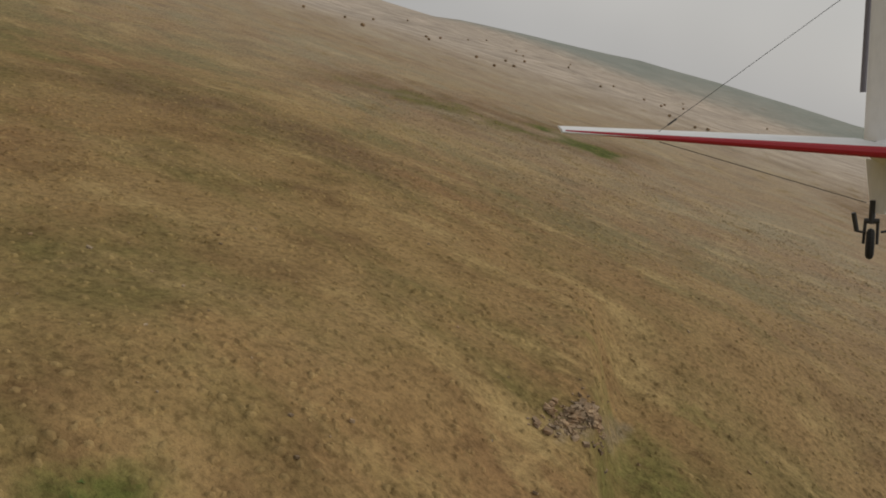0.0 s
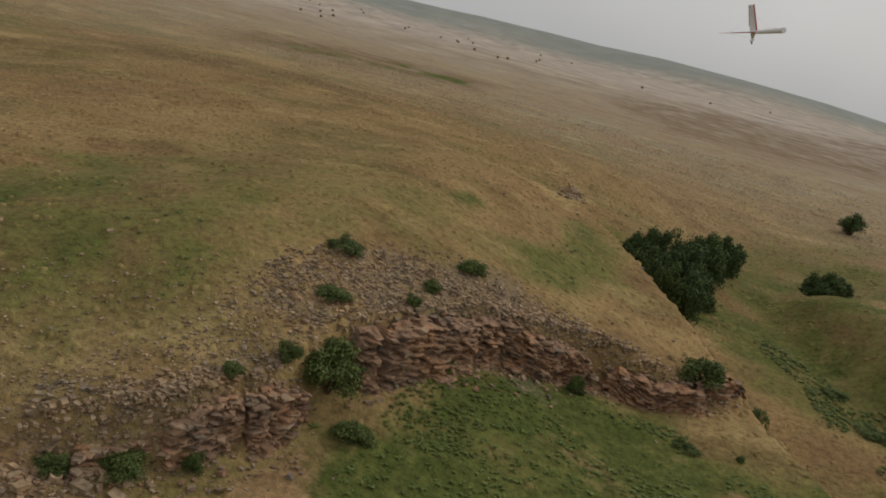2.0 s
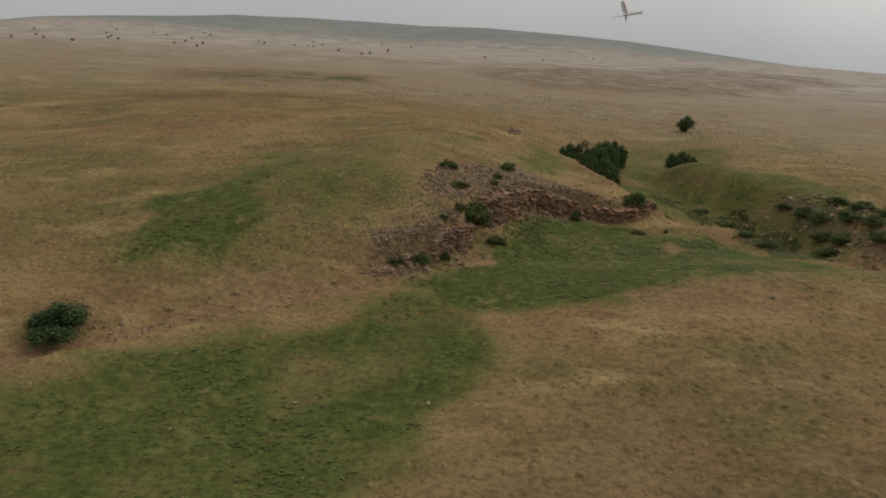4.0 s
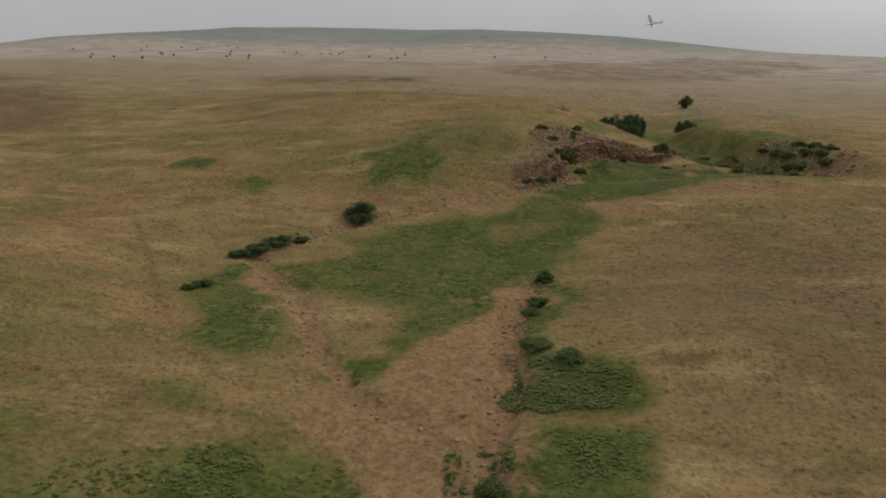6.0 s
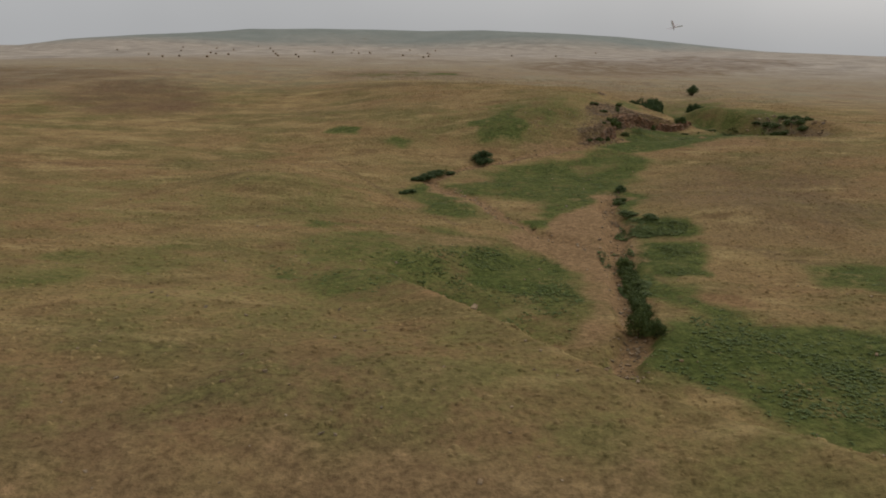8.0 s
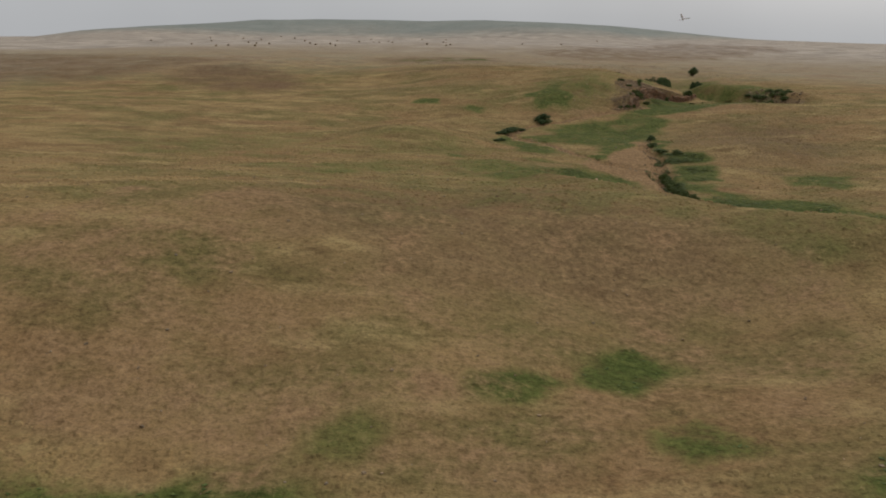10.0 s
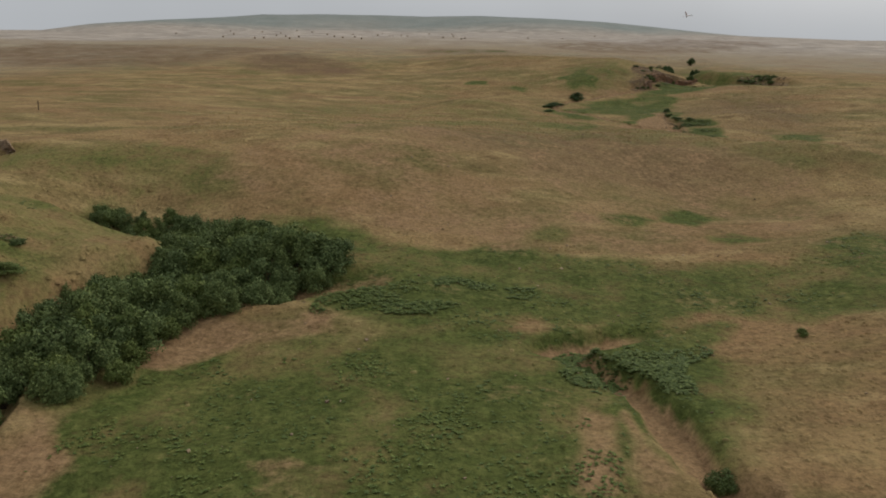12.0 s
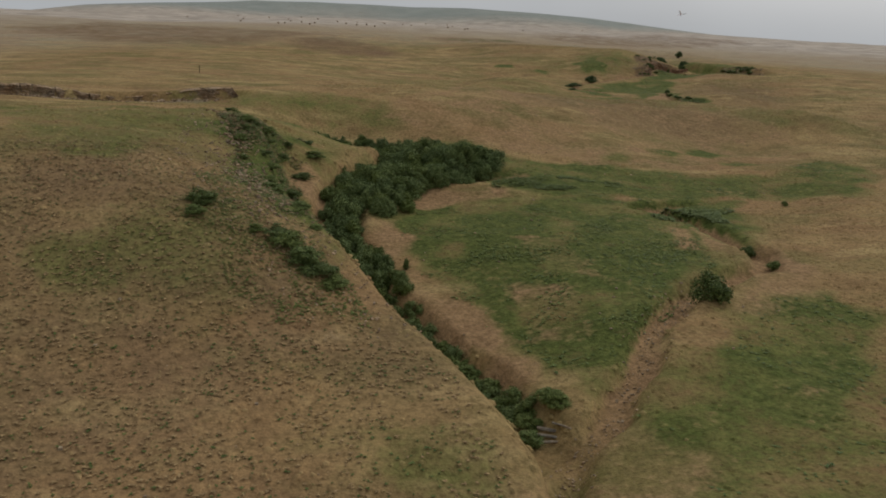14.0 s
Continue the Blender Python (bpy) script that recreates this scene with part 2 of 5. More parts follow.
def ground_material():
    m, n, l = material("steppe_turf", 0.95)
    broad = noise_node(n, l, 0.035, 3, 0.5)
    patchy = noise_node(n, l, 0.16, 5, 0.6, seed=1)
    drift = noise_node(n, l, 0.055, 6, 0.62, (1, 1.7, 1), seed=8)
    tuft = noise_node(n, l, 1.1, 5, 0.65, seed=2)
    fine = noise_node(n, l, 5.0, 3, 0.7, seed=3)
    clump_shade = noise_node(n, l, 2.3, 3, 0.6, seed=6)
    soften = lambda fac, low, high, top: ramp(n, l, fac, [(low, (0, 0, 0)), (high, (top, top, top))])
    about = lambda fac, gain: calc(n, l, "MULTIPLY", calc(n, l, "SUBTRACT", fac, 0.5), gain)
    dry = ramp(n, l, patchy, [(0.28, (0.190, 0.121, 0.0562)), (0.42, (0.278, 0.186, 0.0835)), (0.56, (0.362, 0.248, 0.110)), (0.72, (0.462, 0.321, 0.145))])
    rusty = ramp(n, l, tuft, [(0.35, (0.214, 0.124, 0.0615)), (0.65, (0.368, 0.222, 0.103))])
    dry = mix(n, l, soften(broad, 0.42, 0.64, 0.65), dry, rusty)
    olive = ramp(n, l, tuft, [(0.32, (0.118, 0.106, 0.0356)), (0.68, (0.236, 0.201, 0.074))])
    dry = mix(n, l, soften(drift, 0.44, 0.64, 0.8), dry, olive)
    straw = ramp(n, l, tuft, [(0.3, (0.370, 0.266, 0.118)), (0.7, (0.515, 0.378, 0.174))])
    dry = mix(n, l, soften(noise_node(n, l, 0.09, 6, 0.65, (1, 2.2, 1), seed=9), 0.53, 0.68, 0.8), dry, straw)
    # Pale grey tone that paints aerial haze into the far upland's turf colour.
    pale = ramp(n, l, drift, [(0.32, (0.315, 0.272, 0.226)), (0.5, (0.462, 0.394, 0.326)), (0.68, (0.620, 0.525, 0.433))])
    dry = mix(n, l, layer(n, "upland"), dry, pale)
    # Dark brown of heath and paths, also used to paint shading on far hills.
    heath_shade = ramp(n, l, tuft, [(0.3, (0.135, 0.084, 0.048)), (0.7, (0.240, 0.150, 0.084))])
    dry = mix(n, l, soften(calc(n, l, "ADD", layer(n, "heath_shade"), about(patchy, 1.6)), 0.2, 0.85, 0.8), dry, heath_shade)
    lush = ramp(n, l, tuft, [(0.30, (0.050, 0.073, 0.0165)), (0.5, (0.082, 0.107, 0.0255)), (0.70, (0.138, 0.162, 0.0430))])
    sparse = ramp(n, l, tuft, [(0.30, (0.106, 0.115, 0.031)), (0.70, (0.216, 0.208, 0.0654))])
    lush = mix(n, l, soften(calc(n, l, "ADD", noise_node(n, l, 0.3, 6, 0.65, seed=11), calc(n, l, "MULTIPLY", calc(n, l, "SUBTRACT", 0.8, layer(n, "green")), 0.5)), 0.43, 0.69, 0.75), lush, sparse)
    edge = calc(n, l, "ADD", calc(n, l, "MULTIPLY", layer(n, "green"), 1.5), calc(n, l, "ADD", about(patchy, 2.6), about(tuft, 1.2)))
    green = soften(calc(n, l, "MULTIPLY", edge, 0.7), 0.16, 0.80, 0.94)
    col = mix(n, l, green, dry, lush)
    # Grey-blue haze painted into the colour of the skyline ridge.
    ridge_haze = ramp(n, l, broad, [(0.3, (0.265, 0.288, 0.258)), (0.7, (0.325, 0.34, 0.305))])
    col = mix(n, l, layer(n, "ridge"), col, ridge_haze)
    sand = ramp(n, l, tuft, [(0.3, (0.235, 0.142, 0.072)), (0.7, (0.395, 0.252, 0.130))])
    col = mix(n, l, soften(calc(n, l, "ADD", layer(n, "bare"), calc(n, l, "ADD", about(tuft, 1.0), about(patchy, 2.2))), 0.25, 0.85, 0.95), col, sand)
    stone = ramp(n, l, fine, [(0.35, (0.13, 0.098, 0.068)), (0.65, (0.31, 0.245, 0.182))])
    col = mix(n, l, soften(calc(n, l, "ADD", layer(n, "stony"), about(tuft, 1.2)), 0.4, 0.95, 0.75), col, stone)
    col = mix(n, l, 1.0, col, ramp(n, l, fine, [(0.30, (0.82, 0.80, 0.78)), (0.5, (1.0, 1.0, 1.0)), (0.68, (1.13, 1.12, 1.10))]), "MULTIPLY")
    # Clump-sized tone of the turf; its dark specks paint the tussocks' shadow sides.
    col = mix(n, l, 1.0, col, ramp(n, l, clump_shade, [(0.34, (0.66, 0.65, 0.63)), (0.47, (0.90, 0.90, 0.90)), (0.62, (1.04, 1.03, 1.01))]), "MULTIPLY")
    col = mix(n, l, calc(n, l, "MULTIPLY", layer(n, "matted"), 0.55), col, straw)
    l.new(col, n["Principled BSDF"].inputs["Base Color"])
    n["Principled BSDF"].inputs["Specular IOR Level"].default_value = 0.06
    bump(n, l, calc(n, l, "ADD", tuft, calc(n, l, "MULTIPLY", fine, 0.4)), 0.75, 0.3)
    return m


def leaf_material(name, dark, light, tint=0.25):
    m, n, l = material(name, 0.75)
    geo = n.new("ShaderNodeNewGeometry")
    info = n.new("ShaderNodeObjectInfo")
    col = ramp(n, l, geo.outputs["Random Per Island"], [(0.0, dark), (0.75, tuple((a + b) / 2 for a, b in zip(dark, light))), (1.0, light)])
    shade = ramp(n, l, info.outputs["Random"], [(0.0, (0.75, 0.78, 0.8)), (1.0, (1.2, 1.12, 0.95))])
    col = mix(n, l, tint * 2, col, shade, "MULTIPLY")
    l.new(col, n["Principled BSDF"].inputs["Base Color"])
    return m


def rock_material(name, cold, warm):
    m, n, l = material(name, 0.92)
    info = n.new("ShaderNodeObjectInfo")
    geo = n.new("ShaderNodeNewGeometry")
    grain = noise_node(n, l, 2.2, 6, 0.65)
    strata = noise_node(n, l, 1.6, 4, 0.6, (0.25, 0.25, 6), 3)
    pick = calc(n, l, "FRACT", calc(n, l, "ADD", info.outputs["Random"], geo.outputs["Random Per Island"]))
    col = ramp(n, l, pick, [(0.0, cold), (0.55, tuple(0.5 * (a + b) for a, b in zip(cold, warm))), (1.0, warm)])
    blotch = noise_node(n, l, 0.7, 4, 0.6, seed=5)
    col = mix(n, l, 1.0, col, ramp(n, l, blotch, [(0.36, (0.72, 0.74, 0.78)), (0.5, (1.0, 0.97, 0.93)), (0.64, (1.10, 0.98, 0.86))]), "MULTIPLY")
    col = mix(n, l, 1.0, col, ramp(n, l, grain, [(0.3, (0.55, 0.53, 0.5)), (0.7, (1.2, 1.18, 1.12))]), "MULTIPLY")
    col = mix(n, l, 0.7, col, ramp(n, l, strata, [(0.33, (0.5, 0.45, 0.42)), (0.5, (0.9, 0.86, 0.82)), (0.64, (1.2, 1.16, 1.1))]), "MULTIPLY")
    l.new(col, n["Principled BSDF"].inputs["Base Color"])
    bump(n, l, grain, 0.8, 0.12)
    return m


def paint_material(name, colour, rough=0.4, dirt=0.25):
    m, n, l = material(name, rough)
    grime = noise_node(n, l, 9.0, 5, 0.65)
    col = mix(n, l, ramp(n, l, grime, [(0.45, (0, 0, 0)), (0.8, (dirt, dirt, dirt))]), tuple(colour), tuple(0.55 * c + 0.02 for c in colour))
    l.new(col, n["Principled BSDF"].inputs["Base Color"])
    n["Principled BSDF"].inputs["Specular IOR Level"].default_value = 0.45
    return m


M_TURF = ground_material()
M_WILLOW = leaf_material("willow_leaves", (0.075, 0.110, 0.035), (0.21, 0.255, 0.088))
M_GROVE = leaf_material("grove_leaves", (0.036, 0.062, 0.020), (0.125, 0.170, 0.052))
M_SCRUB = leaf_material("scrub_leaves", (0.052, 0.080, 0.020), (0.15, 0.18, 0.052))
M_BRIGHT = leaf_material("fresh_leaves", (0.080, 0.115, 0.028), (0.20, 0.235, 0.070))
M_HERB = leaf_material("meadow_herbs", (0.066, 0.098, 0.022), (0.185, 0.222, 0.058))
M_STRAW = leaf_material("straw_tussocks", (0.20, 0.132, 0.062), (0.44, 0.305, 0.148))
M_BARK = rock_material("bark", (0.07, 0.055, 0.04), (0.12, 0.09, 0.06))
M_ROCK = rock_material("ledge_rock", (0.315, 0.262, 0.208), (0.372, 0.232, 0.152))
M_GREYROCK = rock_material("grey_stone", (0.27, 0.205, 0.145), (0.49, 0.385, 0.275))
M_PALE = rock_material("pale_stone", (0.31, 0.245, 0.17), (0.47, 0.385, 0.28))
M_HAY = rock_material("weathered_hay", (0.24, 0.175, 0.115), (0.34, 0.26, 0.17))
M_LOG = rock_material("grey_timber", (0.30, 0.27, 0.23), (0.42, 0.38, 0.32))

# ---------------------------------------------------------------- vegetation cover of the ground
# green hollows: how green, outline
COVER_NORTH = (
    (.95, ((14.6, 113), (22.5, 120.4), (28.8, 122.4), (34.9, 118.1), (44.7, 122.2), (44.9, 108), (40, 100), (33, 98), (26.1, 98.4), (22, 94.5), (16.8, 93), (10.3, 95.1), (6.1, 98.2), (11.9, 104.8))),
    (.75, ((3.4, 92.4), (7.6, 96), (9.6, 92.9), (12, 88.3), (6, 87.3), (1, 89.5))),
    (.85, ((-18.2, 108.6), (-13.5, 110.2), (-11.6, 116.8), (-8.4, 113), (-7.5, 103.2), (-9.5, 98.8), (-15.6, 97.5))),
    (.55, ((-14.8, 126.7), (-9.2, 131.5), (-0.9, 128.1), (4.5, 121.6), (-0.6, 114.5), (-8.4, 118.1))),
    (.6, ((14.7, 130), (20.5, 149), (25.1, 144.6), (28, 135.7), (20.2, 129.3))),
    (.85, ((-47, 108.9), (-45.3, 114), (-40.3, 111.5), (-40.3, 104.4))),
)
COVER_NORTH_TOO = (
    (.75, ((-35.2, 97.5), (-33.3, 102.2), (-29.5, 98.3), (-31.4, 94.1))),
    (.85, ((-13.3, 83.1), (-4.5, 89.4), (6.6, 91.5), (14.9, 85.4), (8.9, 77.5), (2.9, 63.7), (-1.4, 54.9), (-5.5, 50.3), (-9.6, 45.1), (-12, 46.5), (-13.1, 56.5), (-11.9, 74))),
    (.85, ((-30.5, 58.4), (-27.1, 64.6), (-22.8, 55.2), (-19.4, 49), (-20.2, 45.1), (-25.9, 50.1))),
    (.8, ((-24.9, 67.5), (-19.7, 70.8), (-17.9, 62.2), (-22, 60.3))),
    (.7, ((28.3, 154), (36.5, 144.2), (46.5, 132.3), (54.3, 118.6), (59.4, 138.8), (50.3, 160.1), (44, 180), (34, 172))),
    (.5, ((-64, 236), (-30, 252), (-22, 262), (-48, 262))),
)
COVER_MIDDLE = (
    (1.0, ((-1.1, 49.1), (3.3, 63.7), (4.7, 60.9), (1.8, 49.8), (1.3, 45.2), (5.9, 40.5), (4, 36.7), (-1.8, 37.5), (-1.1, 43.4))),
    (.55, ((-14.9, 28.2), (-10.1, 23.8), (-10.3, 14.5), (-15.3, 7.3), (-17.7, -0.4), (-22.5, -7.6), (-27.5, 13.6), (-33.5, 18), (-26.2, 26.4), (-20.8, 31.4))),
    (.9, ((-5.6, 31.4), (-2.2, 33.2), (-4.2, 15.4), (-6, 14.9))),
    (.85, ((-0.9, 33.2), (4, 31.9), (3.8, 25.4), (-0.3, 21.8), (-2.6, 23.5))),
    (.85, ((-3.7, 16.6), (-0.8, 15.2), (1.7, 8.7), (3.5, 4.1), (7.8, 3.4), (12.4, 0.7), (17.3, -12), (0.8, -24.3), (-4.4, -11.3), (-9, -7.1), (-11.9, -1.1), (-6.8, 4), (-3.7, 8))),
)
COVER_MIDDLE_TOO = (
    (.8, ((16.2, 22.9), (24, 23), (20, 13), (14.7, 17.9))),
    (.7, ((-41.8, 38.3), (-34.4, 41.1), (-34.6, 37.7), (-40.5, 35.2))),
    (.6, ((-29.4, 39.4), (-23.6, 38.2), (-19.4, 33.7), (-23.6, 33.4))),
    (.55, ((-54.3, -30.9), (-50.5, -25.8), (-47, -29.7), (-52.4, -33.7))),
    (.32, ((-43.7, -16.7), (-29.9, -12.8), (-20.4, -22.7), (-30.3, -31.3), (-42.1, -29.2))),
    (.5, ((-75, 10), (-50.3, 18.7), (-43, 10.8), (-60, -2))),
)
COVER_SOUTH = (
    (.85, ((-45.4, -60), (-40.7, -56.6), (-36.5, -58), (-41.1, -61.9))),
    (.9, ((-34.2, -55.8), (-29.9, -51.3), (-28.2, -55.2), (-32.2, -58.9))),
    (.9, ((-33, -66.2), (-28.7, -63.4), (-26.8, -67.8), (-30.8, -69.8))),
    (.6, ((-52.5, -65.5), (-50.2, -63.4), (-48.2, -65.5), (-50.5, -67.5))),
    (.85, ((-83.2, -66.9), (-70.9, -70.4), (-64.6, -70.3), (-54.5, -71.3), (-53, -75), (-56, -84), (-63, -87), (-71, -90), (-76, -88), (-80.3, -79))),
    (.5, ((-48.2, -80.5), (-39.1, -76.4), (-29.4, -79.8), (-32.4, -88.8), (-48.6, -88))),
)
COVER_SOUTH_TOO = (
    (.75, ((-26.6, -77.2), (-15.3, -68.5), (-12, -80), (-25.4, -87))),
    (.72, ((-89.8, -107.5), (-86.3, -99.4), (-80.2, -93.1), (-72.6, -92.2), (-63.3, -92.5), (-57.1, -98.4), (-53.9, -108.9), (-51.9, -118), (-56.1, -122.7), (-62, -128.5), (-67.4, -135.2), (-71.4, -141.2), (-78.1, -142.4), (-82.6, -136.5), (-83.9, -129.2), (-87.7, -120.9))),
    (1.0, ((-56, -93), (-40.9, -90.7), (-43.6, -107.3), (-48.6, -112.2), (-53, -105.5))),
    (.62, ((-57, -130), (-50.7, -133.4), (-50, -141), (-44, -152), (-60, -172), (-78, -172), (-75, -152.6), (-67.3, -143.6))),
)
COVER_BLUFF = (
    (.5, ((-109.2, -90.3), (-104, -80), (-98, -85.2), (-98.8, -100.5), (-98, -114.4), (-93.5, -141.6), (-97.3, -137.5), (-103.3, -120.9), (-107.8, -107.6), (-108.7, -99.6))),
    (.5, ((-135, -86), (-117.3, -90.4), (-112.5, -98.4), (-133.1, -100.4))),
    (.42, ((-111.8, -138.4), (-104, -134), (-100, -140), (-104, -148.2), (-111.9, -146.2))),
    (.5, ((-92, -161.6), (-86.7, -162.7), (-86.3, -166), (-91.1, -166.4))),
    (.5, ((-127.3, -51.5), (-110, -46.3), (-98, -50), (-106.3, -55.2), (-121.4, -61.3))),
    (.6, ((-118, -74), (-102.9, -59.8), (-86, -71.6), (-98, -80))),
)
# sandy washes and trodden ground
BARE_ONE = (
    (.72, ((1.9, 59.3), (-1.4, 49.1), (-1.3, 43.3), (-2.4, 38), (-2.6, 34), (-5.8, 31), (-6.3, 27.5), (-9, 21.2), (-9.8, 25.4), (-15.1, 32), (-10, 37), (-6.5, 43.9), (-3.1, 52.6))),
    (.65, ((-6, 30.2), (-7.2, 19.9), (-8.2, 12.5), (-11.5, 2.1), (-15.1, -2.4), (-15.7, 0.5), (-11.2, 11.3), (-9.6, 21.3), (-8.1, 29.6))),
    (.75, ((-24.4, 66.5), (-22.1, 59.1), (-19.7, 58.4), (-17.3, 50.4), (-15, 43.5), (-16.9, 42.2), (-19.7, 52.2), (-22, 57.4), (-25.5, 62.6))),
    (.55, ((-87.9, -98.1), (-85.3, -91), (-73.2, -91), (-72.7, -92.9), (-79, -94.2), (-85, -95.1))),
)
BARE_TWO = (
    (.7, ((-94.4, -105.5), (-90.4, -105.9), (-90.6, -111.7), (-93.3, -113.7), (-92, -116.9), (-88.8, -123.2), (-85.1, -127.5), (-83.6, -135.2), (-83.8, -140.3), (-87.9, -137.1), (-90.9, -126.7))),
    (.75, ((-52.8, -107.2), (-52.8, -111.8), (-52, -117), (-53.8, -117))),
)
BARE_BLUFF = (
    (.75, ((-104.6, -99.5), (-101.6, -93), (-99.8, -95), (-98.9, -104), (-100.8, -105.2))),
    (.6, ((-103.4, -115.6), (-101.4, -111.5), (-100.2, -113), (-101.6, -117))),
    (.42, ((-75.5, -114), (-70.5, -113.6), (-70.6, -126), (-75, -126.4))),
    (.4, ((-78.5, -128.6), (-73.4, -128.8), (-73.2, -140), (-78.4, -139))),
)
BARE_WASHES = (
    (.95, ((0.8, 59.8), (-0.7, 45.3), (-3, 39.9), (-5.6, 32.2), (-6.4, 29.1), (-7.1, 20.2), (-9.3, 20.8), (-11.7, 29.4), (-15.9, 31.8), (-16.6, 35.7), (-10.7, 39.4), (-7.6, 44.8), (-3.4, 51.6))),
    (.85, ((-93.2, -110.2), (-89.9, -109.7), (-87.9, -125.3), (-83.6, -133.4), (-80.1, -143.4), (-78.4, -147.6), (-79.6, -148.3), (-83.4, -140.6), (-86.7, -133.1), (-90.1, -121.9))),
    (.8, ((-86.9, -97.3), (-85.8, -91.3), (-80.4, -89.9), (-73.2, -90.1), (-74.8, -93), (-81.1, -94.3), (-85.7, -97))),
    (.7, ((-55.6, -106.4), (-53.7, -108.2), (-56.2, -117), (-57.5, -117))),
)
BARE = BARE_ONE + BARE_TWO + BARE_BLUFF + BARE_WASHES
BARE_TOO = (
    (.6, ((24.3, 94), (33, 97.5), (39.8, 101.5), (35.3, 90.5), (23.2, 88.5))),
    (.7, ((3.1, 101), (10.5, 102.7), (13.5, 108.4), (11.4, 103.6), (6.1, 99), (-3.6, 94.6), (-11.9, 88.8), (-11.8, 89.7), (-2.4, 96.6))),
    (.7, ((-51.5, -122), (-47, -117), (-46, -124), (-52, -131), (-60.3, -136.7), (-57, -129))),
    (.45, ((-79.2, -153), (-73.6, -150.7), (-71.1, -158.1), (-80, -172), (-86, -172))),
    (.5, ((-30.3, 25.7), (-24.1, 30.4), (-17, 33.3), (-22.1, 35.2), (-30.6, 33.3))),
    (.6, ((30.9, 117.5), (32.8, 117.4), (33.7, 114.6), (32, 114))),
    (.5, ((-92, -56), (-89, -46), (-72, -24), (-41, -27), (-14.6, -29), (-8, -44), (-23.5, -70), (-35, -73.5), (-53, -70), (-69, -66.5), (-80, -63))),
)
STONY_ONE = (
    (.8, ((6.8, 112), (6.8, 115.8), (9.6, 119.2), (13.6, 121.4), (17.6, 123.6), (21.6, 125.8), (26.5, 127.4), (31, 127.6), (25.5, 125.6), (22.4, 124), (19.6, 121.6), (17, 119.2), (15, 116.6), (13, 113.6), (11.8, 111.6), (10, 109.5))),
    (.6, ((3.2, 98.3), (3.8, 100.4), (6.2, 102.2), (8.5, 106), (9.8, 106.6), (9.2, 105.1), (6.9, 102.2), (6.3, 100.3), (5, 98.8))),
    (.4, ((-114.3, -100), (-106, -104), (-100.5, -127.3), (-95.7, -144.6), (-90.3, -155.8), (-98, -150.4), (-109.7, -130.7), (-114.6, -113.2))),
    (.5, ((-27, 12.6), (-23.4, -4.6), (-18.7, 1.5), (-21.5, -6), (-25, 0))),
    (.8, ((-150, -60), (-133.2, -61.3), (-121.6, -49.7), (-120.6, -56.4), (-135.5, -65.2), (-150, -64))),
)
STONY_TWO = (
    (.7, ((51.4, 142.5), (54.6, 131.2), (56.4, 104.8), (54.7, 109.2), (51.6, 133.3))),
    (.8, ((17.7, 156.2), (18.8, 159.2), (19.6, 168.8), (19.8, 164.8), (19.4, 155))),
)
STONY = STONY_ONE + STONY_TWO


# dark heathy slopes
HEATH_ONE = (
    (.75, ((-60, -12), (-40, -10), (-27, -16), (-20, -26), (-9, -33), (-25, -48), (-48, -45), (-66, -34))),
    (.66, ((6.6, 69.7), (15.3, 78.3), (23.9, 82.8), (32.6, 76.3), (40.2, 68), (34, 40), (24, 27), (14, 29), (8.5, 35), (7.4, 44.3), (3.2, 54.3))),
    (.68, ((-128, -112), (-113, -108), (-106, -117), (-98.5, -130), (-92, -141), (-87, -156), (-98, -158.5), (-112, -170), (-140, -160))),
    (.28, ((-70, 128), (-50, 180), (-10, 222), (44.3, 216.1), (34, 172), (16, 146), (2.3, 137.6), (-12, 132), (-34, 120))),
)
# Brown patches painted as shading of the far hills; the last is heathy slope.
HEATH_SHADE_TWO = (
    (.9, ((-129, 170), (-130, 205), (-113, 213), (-92, 190), (-80, 145), (-91, 132), (-110, 140))),
    (.7, ((-260, 200), (-235, 260), (-161, 250), (-115, 232), (-132, 205), (-150, 156), (-200, 150))),
    (.7, ((-66, 245), (-57, 272), (-34, 290), (-8, 292), (-12, 257), (-38, 241), (-56, 228))),
    (.8, ((-53, 172), (-50, 189), (-38.2, 195.1), (-25.9, 197.5), (-10.8, 193.6), (-8.8, 181.9), (-24.8, 181.6), (-37.7, 173.6))),
    (.6, ((9, 340), (60, 420), (150, 520), (203, 500), (201, 440), (109, 318), (36, 288))),
    (.5, ((24, 40), (38, 58), (44, 80), (24, 76), (13.8, 59.4))),
)
HEATH_SHADE = HEATH_ONE + HEATH_SHADE_TWO


def inside(x, y, outline):
    """Distance to an outline, positive inside."""
    pts = np.array(outline + outline[:1])
    best, odd = np.full(x.shape, 1e9), np.zeros(x.shape, bool)
    for (ax, ay), (bx, by) in zip(pts[:-1], pts[1:]):
        dx, dy = bx - ax, by - ay
        q = np.clip(((x - ax) * dx + (y - ay) * dy) / (dx * dx + dy * dy), 0, 1)
        best = np.minimum(best, np.hypot(x - ax - q * dx, y - ay - q * dy))
        odd ^= ((ay > y) != (by > y)) & (x < dx * (y - ay) / (dy if dy else 1e-9) + ax)
    return np.where(odd, best, -best)


